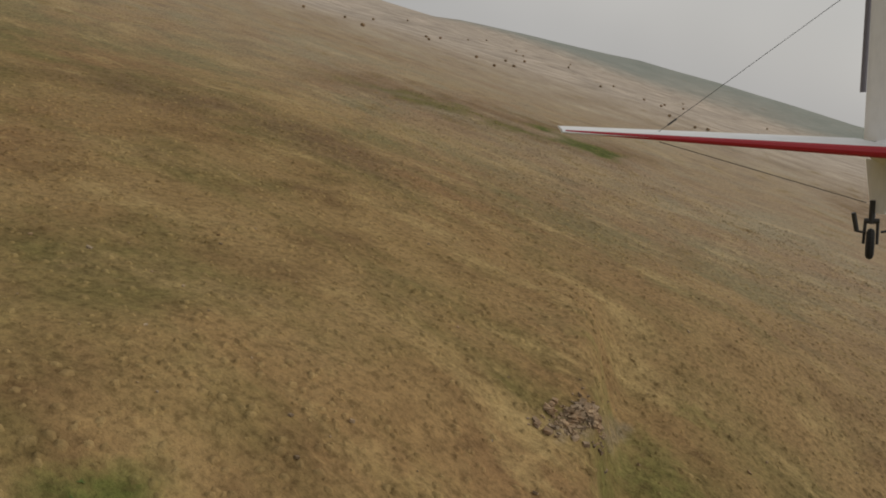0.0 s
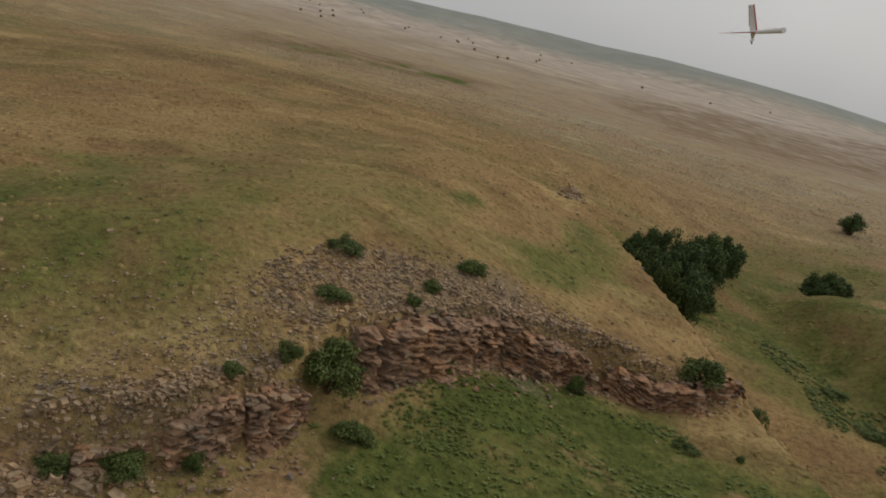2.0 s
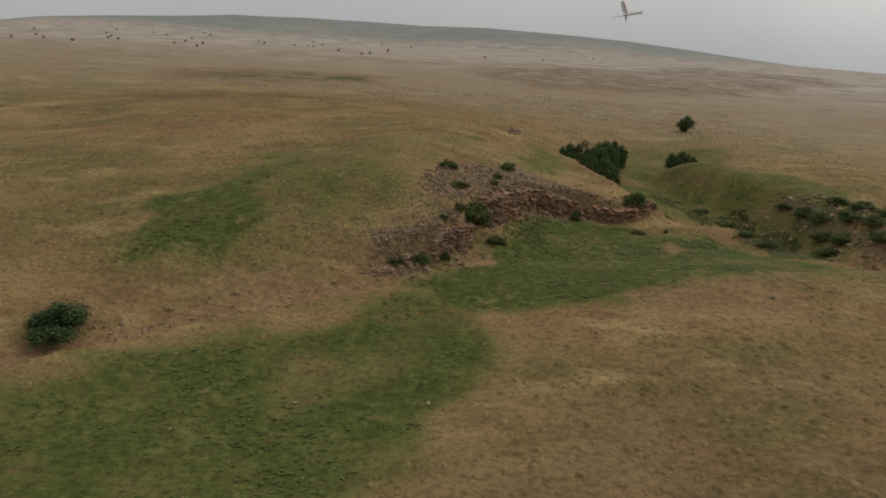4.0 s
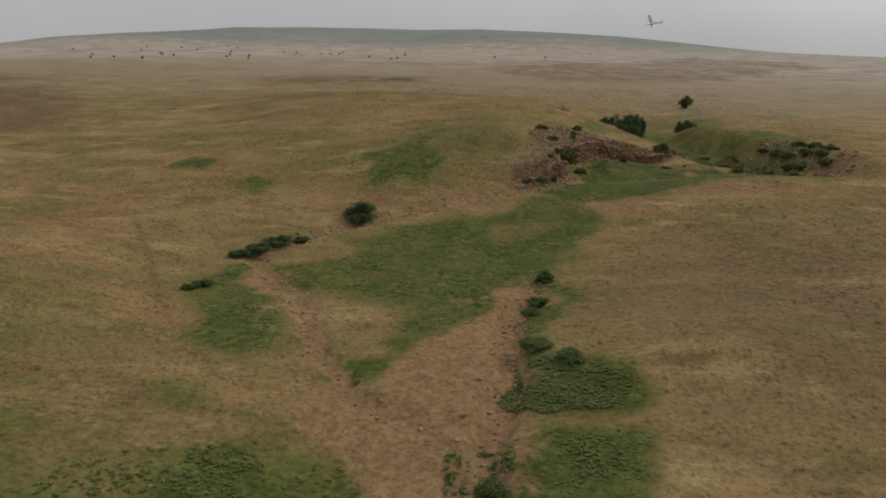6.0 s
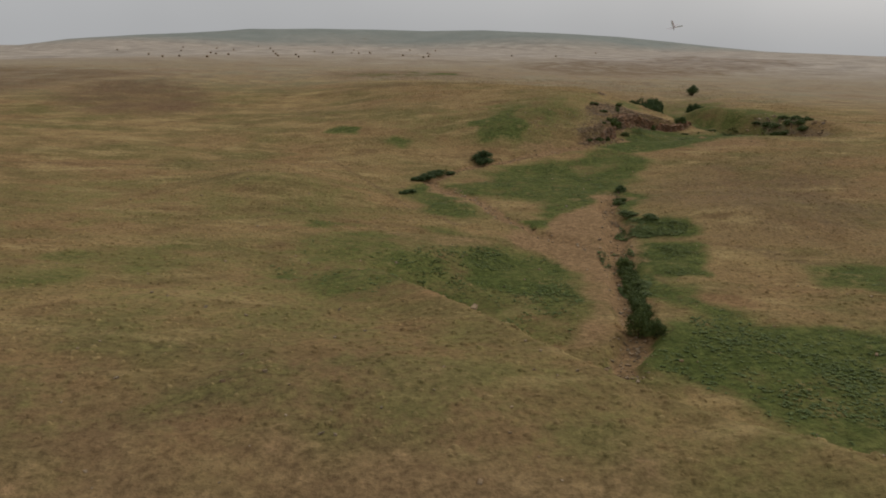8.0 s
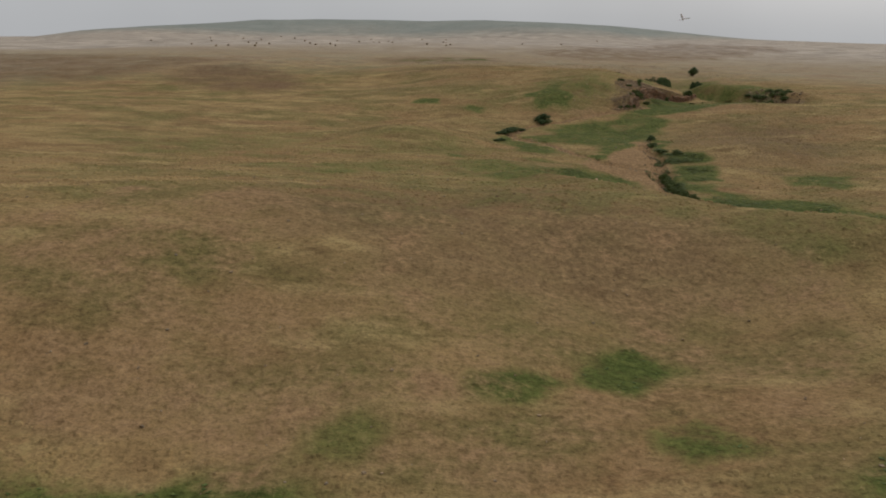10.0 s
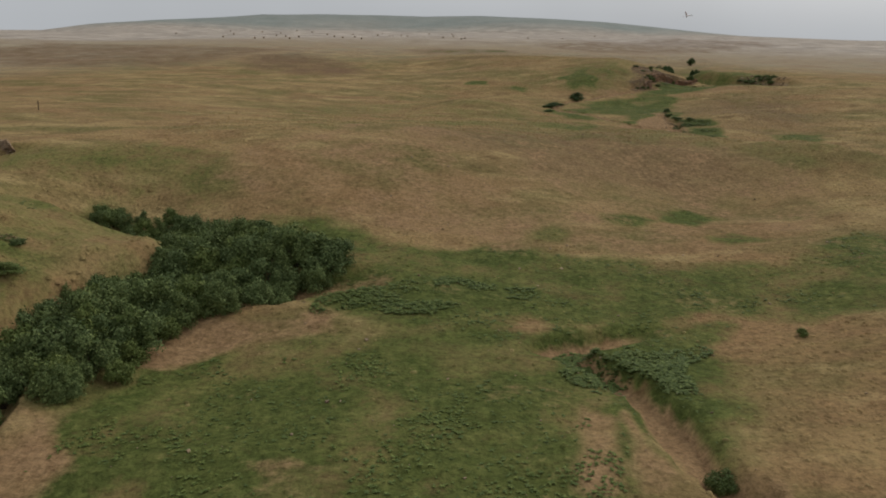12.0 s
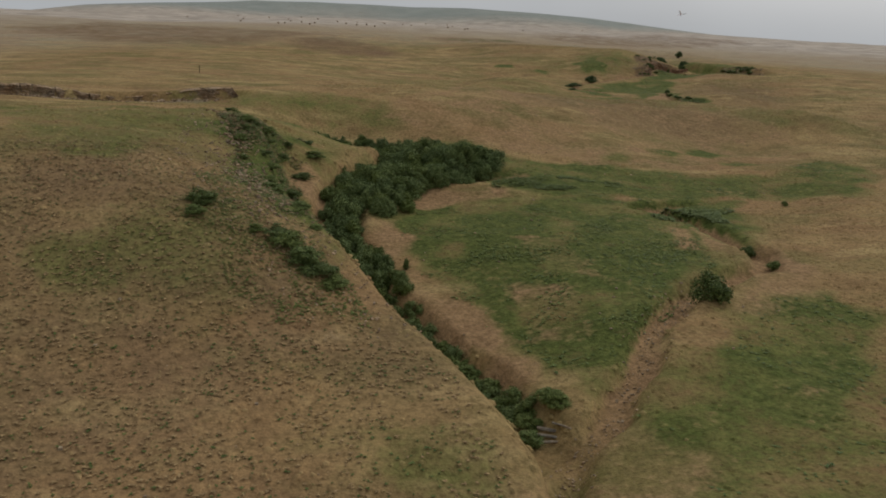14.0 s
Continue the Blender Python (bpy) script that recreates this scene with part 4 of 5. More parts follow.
BLUFF_FACE = ((-112.3, -98.2), (-111, -93.7), (-102.9, -83), (-102.9, -96.3), (-99.8, -103.2), (-98.2, -110.5), (-94.6, -123.1), (-94.9, -139.3), (-98.8, -134.8), (-103.5, -127.1), (-108.8, -114.8))
MEADOW = ((-90.6, -109.6), (-87, -99.9), (-75.3, -95.5), (-61.9, -100.4), (-56.4, -105.2), (-54.5, -115.9), (-54.7, -121.6), (-59.5, -126.8), (-65.4, -134.2), (-69.8, -140.5), (-83.7, -136.8), (-84.2, -130.2), (-89.4, -118.6))
LUSH_BELT = ((-71.6, -80.5), (-58.8, -80.8), (-54.2, -81.9), (-55.1, -85.2), (-61.6, -86), (-65.3, -89.5), (-71, -90.3), (-75.3, -89), (-78.5, -83.8), (-75.5, -80.2))
CHANNEL = ((-58, -101.2), (-55, -94.1), (-50, -91.8), (-46, -94.6), (-41.6, -96.7), (-45.4, -99.8), (-47.2, -104.9), (-50.9, -102.4), (-54.6, -103.7))
WASH_PATCH = ((-3.1, 38.8), (-2, 44.2), (1.8, 44), (4.3, 41.8), (5.9, 38.3), (3.9, 35.9), (-0.1, 35.5))
WASH_FLAT = ((-1, 32.9), (2.1, 33.4), (4.6, 32.2), (3.8, 25.4), (2.2, 21.1), (-0.9, 19.7), (-2.7, 22.1))
WASH_STRIP = ((-6.1, 31.2), (-2.9, 33.1), (-3.6, 22.6), (-5.1, 14.1), (-7, 15.9), (-6.7, 23.1))
LEDGE_FOOT = COVER_PATCHES[0][1]
STREAMSIDE = COVER_HOLLOWS[0][1]
HOLLOW = COVER_HOLLOWS[1][1]
GULLY = ((37, 153), (41, 153), (45, 146), (49, 138), (51, 128), (51, 118), (46.5, 118), (46, 128), (44, 136), (41, 144))
build_weeds(BLUFF_FACE, 26000, .13, .32, M_BRIGHT, "bluff_weeds", "coarse fresh green weeds on the stony bluff slope", -.1)
BLUFF_SLOPE = ((-111, -116), (-104.5, -121), (-99, -130), (-93.5, -140), (-90, -149), (-99, -150), (-109, -138))
build_weeds(BLUFF_SLOPE, 15000, .08, .2, M_HERB, "slope_weeds", "sparse olive weeds on the worn slope of the bluff", -.5)
BLUFF_TOP = ((-132, -122), (-112, -116), (-106, -126), (-98, -140), (-88, -155), (-84, -166), (-100, -180), (-136, -172))
build_weeds(BLUFF_TOP, 15000, .10, .24, M_STRAW, "top_tussocks", "dry straw tussocks on the worn top of the bluff", -.4)
build_weeds(BLUFF_TOP, 8000, .08, .2, M_SCRUB, "top_weeds", "small olive tufts on the worn top of the bluff", -.5)
build_weeds(BLUFF_FACE, 9000, .15, .38, M_STRAW, "bluff_straw", "dry straw tufts on the stony bluff slope", -.3)
build_weeds(MEADOW, 26000, .12, .28, M_HERB, "meadow_weeds", "drifts of tall green weeds in the stream meadow", .62)
build_weeds(LUSH_BELT, 9000, .16, .38, M_HERB, "nettle_bed", "bed of tall lush nettles beside the willows", .4)
build_weeds(WASH_PATCH, 5000, .12, .27, M_HERB, "wash_weeds", "dense green weed bed beside the sandy wash", -.1)
build_weeds(WASH_FLAT, 4000, .1, .22, M_HERB, "wash_weeds", "thin green weeds on the flat beside the stream bed", .4)
build_weeds(WASH_STRIP, 5000, .16, .36, M_SCRUB, "wash_weeds", "rank dark weeds lining the narrow stream bed", -.2)
build_weeds(STREAMSIDE, 15000, .12, .27, M_HERB, "streamside_weeds", "rank green weeds on the flat below the hill", .45)
build_weeds(HOLLOW, 11000, .12, .26, M_HERB, "hollow_weeds", "rank green weeds in the hollow behind the hill", .6)
build_weeds(LEDGE_FOOT, 6500, .1, .24, M_HERB, "ledge_weeds", "tall green weeds growing up against the ledge", .1)
build_weeds(CHANNEL, 8000, .16, .38, M_HERB, "channel_weeds", "lush weeds filling the damp side channel", -.4)
build_weeds(GULLY, 12000, .14, .3, M_HERB, "gully_scrub", "low dense green scrub along the gully bottom", -.25)
build_weeds(((7.5, 97.2), (13.7, 105), (22, 119.5), (30.3, 123), (34, 112), (31.3, 100.3), (20, 95), (9.4, 92.9)), 14000, .1, .24, M_HERB, "meadow_weeds", "tall green weeds in the meadow under the rock ledge", .95)


# ---------------------------------------------------------------- building blocks
def part(name, bm, mat, parent, label=""):
    me = bpy.data.meshes.new(name)
    bm.to_mesh(me)
    bm.free()
    me.materials.append(mat)
    ob = new(name, me)
    ob.parent = parent
    return tagged(ob, label)


def mesh_part(name, me, parent, label=""):
    ob = new(name, me)
    ob.parent = parent
    return tagged(ob, label)


def tube(bm, a, b, ra, rb, sides=8):
    """A tapered round bar from a to b."""
    a, b = Vector(a), Vector(b)
    q = (b - a).to_track_quat("Z", "Y")
    rings = []
    for p, r in ((a, ra), (b, rb)):
        rings.append([bm.verts.new(p + q @ Vector((r * math.cos(6.2832 * k / sides), r * math.sin(6.2832 * k / sides), 0))) for k in range(sides)])
    for k in range(sides):
        j = (k + 1) % sides
        bm.faces.new((rings[0][k], rings[0][j], rings[1][j], rings[1][k]))
    bm.faces.new(rings[0][::-1])
    bm.faces.new(rings[1])


# ---------------------------------------------------------------- shrubs
def crown_mesh(name, seed, mat, flat=1.0, lumps=17, leaves=190, leaf=.054):
    """A crown one metre wide and about one metre high: uneven clumps of many small leaves, with gaps."""
    r = np.random.RandomState(seed)
    verts = []
    for k in range(lumps):
        ang, rad = r.uniform(0, 6.283), .33 * math.sqrt(r.uniform(0, 1))
        high = r.uniform(.12, .76) * (1 - .5 * rad / .33 * r.uniform(.4, 1))
        c = np.array([math.cos(ang) * rad, math.sin(ang) * rad, high])
        size = np.array([r.uniform(.10, .22), r.uniform(.10, .22), r.uniform(.12, .28)])
        d = r.normal(size=(leaves, 3))
        d /= np.linalg.norm(d, axis=1)[:, None]
        d[:, 2] = np.where(d[:, 2] < -.55, -d[:, 2], d[:, 2])
        p = c + d * size * (r.uniform(.45, 1.1, (leaves, 1)) + .35 * r.uniform(0, 1, (leaves, 1)) ** 4)
        p[:, 2] = np.maximum(p[:, 2], .03)
        n = d + r.normal(scale=.55, size=d.shape)
        n /= np.linalg.norm(n, axis=1)[:, None]
        u = np.cross(n, r.normal(size=d.shape))
        u /= np.linalg.norm(u, axis=1)[:, None]
        w = np.cross(n, u)
        s = leaf * r.uniform(.6, 1.25, (leaves, 1))
        verts.append(np.stack([p - u * s * .4 - w * s * .45, p - u * s * .4 + w * s * .45, p + u * s * .8], 1).reshape(-1, 3))
    v = np.concatenate(verts)
    v[:, 2] *= flat
    return sheet(name, v, np.arange(len(v)).reshape(-1, 3), 3, mat)


def stem_mesh(name, seed):
    """Stems that fan out of one root stock."""
    r = random.Random(seed)
    bm = bmesh.new()
    ring = lambda c, rad: [bm.verts.new((c[0] + rad * math.cos(1.2566 * k), c[1] + rad * math.sin(1.2566 * k), c[2])) for k in range(5)]
    root = ring((0, 0, -.08), .05)
    bm.faces.new(root[::-1])
    for k in range(7):
        a = r.uniform(0, 6.283)
        d, h = r.uniform(.08, .3), r.uniform(.3, .52)
        rows = [root, ring((math.cos(a) * d * .5, math.sin(a) * d * .5, h * .55), .016), ring((math.cos(a) * d, math.sin(a) * d, h), .006)]
        for lo, hi in zip(rows[:-1], rows[1:]):
            for q in range(5):
                bm.faces.new((lo[q], lo[(q + 1) % 5], hi[(q + 1) % 5], hi[q]))
        bm.faces.new(rows[-1])
    me = bpy.data.meshes.new(name)
    bm.to_mesh(me)
    bm.free()
    me.materials.append(M_BARK)
    return me


STEMS = [stem_mesh("trunk", k) for k in range(3)]
CROWNS = {
    "willow": [crown_mesh("crown", 100 + k, M_WILLOW, 1, 19, 300, .040) for k in range(5)],
    "grove": [crown_mesh("crown", 400 + k, M_GROVE, 1, 20, 300, .040) for k in range(5)],
    "scrub": [crown_mesh("crown", 200 + k, M_SCRUB, .9, 19, 260, .042) for k in range(5)],
    "fresh": [crown_mesh("crown", 300 + k, M_BRIGHT, .9, 18, 240, .044) for k in range(3)],
}


def shrub(name, kind, x, y, wide, high, seed, label, category, group, sink=.12):
    r = random.Random(seed)
    base = tagged(new(name), label, category, group)
    base.matrix_basis = Matrix.Translation((x, y, ground_z(x, y) - sink)) @ Matrix.Rotation(r.uniform(0, 6.283), 4, "Z") @ Matrix.Diagonal((wide * 1.12, wide * r.uniform(.95, 1.25), high * 1.12, 1))
    mesh_part("trunk", r.choice(STEMS), base, "thin grey-brown stems from one stool")
    mesh_part("crown", r.choice(CROWNS[kind]), base)
    return base


# x, y, width, height
LEDGE_SHRUBS = ((11.7, 110.9, 3.5, 3.0), (9, 118.5, 2.2, 1), (13.8, 116.8, 1, .8), (10.4, 108.7, 1.3, 1.3), (10.1, 114.1, 2, .7), (30.9, 128.2, 3, 2.4), (35.1, 129.8, 1.9, 1.6),
                (23.4, 122.6, 1.2, 1.6), (7.1, 101.9, 2.4, 1.2), (4.9, 100.6, 1.7, .9), (9.2, 103.4, .9, 1.4), (8.8, 106.4, 1.1, .7), (15.6, 123.5, 2.2, 1.2),
                (14.2, 118.9, 1.1, .9), (30.1, 121.5, 1.9, .7), (33.1, 121.4, .7, .6), (16.2, 116.8, 1.4, 1.3), (14, 109, 2.2, 1.2))
GROVE_SHRUBS = ((26.3, 157, 3.2, 4.2), (27.5, 155, 3.4, 4.5), (28.6, 152.8, 3.5, 4.6), (29.9, 150.4, 3.5, 4.7), (31.4, 150, 3.6, 4.8), (32.7, 154.3, 3.4, 4.4), (30.9, 157.8, 4, 5.0),
                (29.5, 160.5, 3.8, 4.7), (32.4, 161, 4.1, 5.0), (34.1, 161.5, 3.6, 4.7), (36, 167.2, 3.7, 5.0), (37.2, 169.5, 3, 4.0), (28, 161.5, 3.4, 4.0), (34.2, 166.7, 4, 4.7),
                (45.7, 168, 3.4, 3.1), (47.6, 170, 3.4, 3.3), (49.4, 172.1, 3, 2.8), (57.2, 205.3, 3.8, 3.5))
GULLY_SHRUBS = ((43.6, 143.6, 2.6, .7), (45.6, 138.4, 2.8, .8), (46.8, 134.2, 2.8, .8), (47.6, 129.6, 2.8, .9), (51.8, 136.4, 2.6, 1.2), (52.6, 133, 3, 1.5), (53.6, 129.6, 3.2, 1.6), (52.4, 126.4, 3, 1.4), (55, 126, 3.2, 1.6),
                (53, 122.6, 3, 1.5), (55.4, 121.4, 3.2, 1.6), (56.2, 132.4, 3, 1.3), (57.4, 128, 3.2, 1.5), (51, 121.4, 2.8, 1.2), (54.6, 117.6, 3.2, 1.6), (58, 123.4, 3, 1.4))
MEADOW_SHRUBS = ((-16.8, 85.4, 4.8, 2.4), (-28.1, 70.6, 2.9, .9), (-26.6, 72.4, 3.2, 1.1), (-25.4, 75, 2.9, 1), (-24.6, 76.5, 2.2, .9), (3, 63.5, 2.2, 1.2), (-29.3, 60.1, 2, .7), (-30.4, 59, 1.6, .6), (-22.8, 77.6, 2.4, .8))
STREAM_SHRUBS = ((-8.6, 4.2, 2.4, 3.6), (-7.6, 2.6, 1.9, 2.4), (-4.4, 27.6, 2.3, 1.7), (-4.6, 24.8, 2.3, 1.8), (-4.8, 22.4, 2.4, 1.8), (-5.3, 20, 2.3, 1.8), (-5.7, 17.6, 2.3, 1.8), (-6, 15.4, 2.2, 1.7), (-6.3, 13.3, 2.2, 1.8),
                 (-6.8, 11, 2, 1.8), (-7, 8.5, 1.9, 2), (-14.9, -6.2, 1.8, 1), (1.8, 57.7, 2.4, 1.2), (.6, 53.5, 2.2, 1), (0, 45.8, 2.8, .9), (2.2, 43, 3, .9))
BANK_SHRUBS = ((-81.4, -146.2, 2.6, 1.6), (-80.6, -147.9, 2.8, 1.7), (-81.0, -149.8, 2.4, 1.4), (-79.2, -148.6, 2.6, 1.2), (-81.2, -152, 2.4, 1.3), (-78.6, -149.4, 2.2, 1.0), (-83.0, -143.4, 2.3, 1.3), (-84.4, -141.0, 2.3, 1.2), (-86.2, -137.0, 2.3, 1.2))
BLUFF_SHRUBS = ((-105.1, -109, 1.9, .7), (-108.1, -102.5, 1.6, .6), (-102.3, -123.8, 2, .7), (-103.3, -110.5, 1.5, .6), (-104.6, -96.5, 1.7, .7), (-104.5, -89.7, 2, .8), (-107.3, -100.1, 1.7, .6), (-107, -112.6, 1.8, .7), (-103.6, -117.3, 2.2, .8), (-101.9, -84.5, 2, .8), (-99.6, -130.7, 1.6, .6), (-105.8, -100.2, 2.1, .8), (-106.1, -92.6, 1.8, .7), (-97.6, -134.2, 1.5, .6), (-104.4, -104.4, 1.8, .7),
    (-107, -134.9, 2.8, 1.5), (-107.1, -137.5, 2, .9), (-102.2, -138.3, 1.5, .8), (-100.6, -137.9, 2.8, 1.1), (-99.6, -139.2, 3.2, 1.4), (-98.2, -140.8, 3.4, 1.5), (-96.8, -142.2, 3.2, 1.3), (-95.6, -143.4, 2.6, 1), (-114.7, -72.7, 3.1, 1), (-49.2, -115, 2.1, 1.8),
                (-48.3, -120.6, 2, 1.3), (-34.5, -94.2, 1, 1), (-89, -121.8, .9, 1.7), (-108.4, -98.9, 3, 1.0), (-106.5, -97.2, 3.1, 1.1), (-104.6, -95.5, 3.1, 1.1), (-108.1, -107.2, 2.2, .9),
                (-104.2, -110.6, 3, .9), (-102.5, -107, 3.2, 1.1), (-102.7, -121.3, 2.7, .9), (-100.2, -120.6, 2.7, 1.1), (-101.7, -98, 3, 1.1), (-100.8, -89.6, 3.2, 1.1), (-99.5, -128.3, 2.4, .9))

seed = 0
for rows, kind, name, label, group in (
    (LEDGE_SHRUBS, "scrub", "shrub", "dark green scrub rooted in the broken rock ledge", "scrub on the rock ledge"),
    (GROVE_SHRUBS, "grove", "small_tree", "dark green bushy tree in a dense hillside grove", "trees of the hillside grove"),
    (GULLY_SHRUBS, "scrub", "shrub", "low dark green shrub in the gully beyond the meadow", "shrubs in the gully"),
    (MEADOW_SHRUBS, "grove", "shrub", "round dark bush beside the dry watercourse", "bushes by the watercourse"),
    (STREAM_SHRUBS, "scrub", "shrub", "green waterside bush in the narrow stream bed", "bushes in the stream bed"),
    (BANK_SHRUBS, "fresh", "shrub", "fresh green bush at the foot of the bluff", "bushes under the bluff"),
    (BLUFF_SHRUBS, "fresh", "shrub", "green low shrub on the stony bluff slope", "shrubs on the bluff"),
):
    for x, y, wide, high in rows:
        seed += 1
        tree = name == "small_tree"
        shrub(name, kind if not (rows is BLUFF_SHRUBS and seed % 3 == 0) else "scrub", x, y, wide, high, seed, label, "tree" if tree else "shrub", group)
shrub("shrub", "scrub", -60.8, -133.4, 3.9, 4.0, 902, "tall dense green bush standing beside the gravel stream", "shrub", "bushes by the watercourse", .5)


THICKET = ((-104.5, -64), (-103, -60.4), (-94, -61.6), (-86, -66.5), (-80, -73.2), (-74.3, -77), (-72.8, -80), (-75.4, -82.4), (-79, -87.5), (-85, -90.5), (-88.2, -103), (-93.2, -107.5), (-91.6, -119.5), (-87.9, -131.5), (-85.4, -137.5), (-82.6, -143.5), (-80.6, -149),
           (-83.2, -150.5), (-86.6, -144.5), (-89.4, -138), (-92.6, -132), (-97, -122), (-98.8, -107), (-98.2, -94), (-95.6, -84), (-91.5, -78), (-91.2, -72), (-96, -67.2))


def willow_belt():
    """The willow thicket that fills the stream cut along the foot of the bluff."""
    r = random.Random(11)
    k = 0
    gx, gy = np.meshgrid(np.arange(-113, -71, 2.05), np.arange(-156, -57, 2.05))
    low = gy < -118
    gx, gy = np.concatenate([gx[~low], gx[low], gx[low] + 1.0])[None], np.concatenate([gy[~low], gy[low], gy[low] + 1.0])[None]
    gx, gy = gx + [[r.uniform(-.8, .8) for _ in row] for row in gx], gy + [[r.uniform(-.8, .8) for _ in row] for row in gy]
    deep = inside(gx, gy, THICKET)
    for x, y, d in zip(gx.ravel(), gy.ravel(), deep.ravel()):
        if d < .1:
            continue
        tall = r.uniform(2.2, 3.4) if y > -69 else r.uniform(3.0, 4.6) if y > -100 else r.uniform(2.5, 3.8) if y > -128 else r.uniform(1.7, 2.5) if y > -140 else r.uniform(1.3, 1.9)
        tall *= .7 + .3 * min(1, d / 2.2)
        shrub("willow", "willow" if r.random() < .72 else "fresh", x, y, max(tall * r.uniform(.9, 1.1), 2.0), tall, 2000 + k,
              "dense green willow bush in the thicket along the stream", "willow", "willows along the stream", .4)
        k += 1


willow_belt()


# ---------------------------------------------------------------- rock
def slab_mesh(name, seed, mat, sides=8, flat=.22):
    """A broken slab about one metre long with a worn, uneven rim."""
    r = random.Random(seed)
    bm = bmesh.new()
    rings = []
    outline = []
    for k in range(sides):
        a = 6.2832 * (k + r.uniform(-.38, .38)) / sides
        outline.append((math.cos(a), math.sin(a), r.uniform(.30, .58)))
    for z, inset in ((-.5, .9), (.2, 1.0), (.5, .84)):
        rings.append([bm.verts.new((c * s * inset + r.uniform(-.04, .04), q * s * inset * .8 + r.uniform(-.04, .04), (z + r.uniform(-.14, .14)) * flat)) for c, q, s in outline])
    for lo, hi in zip(rings[:-1], rings[1:]):
        for k in range(sides):
            j = (k + 1) % sides
            bm.faces.new((lo[k], lo[j], hi[j], hi[k]))
    bm.faces.new(rings[0][::-1])
    bm.faces.new(rings[-1])
    me = bpy.data.meshes.new(name)
    bm.to_mesh(me)
    bm.free()
    me.materials.append(mat)
    return me


SLABS = [slab_mesh("rock_slab", 40 + k, M_ROCK, 6 + k % 3) for k in range(16)]
GREY_SLABS = [slab_mesh("rock_slab", 60 + k, M_GREYROCK, 6 + k % 3) for k in range(10)]


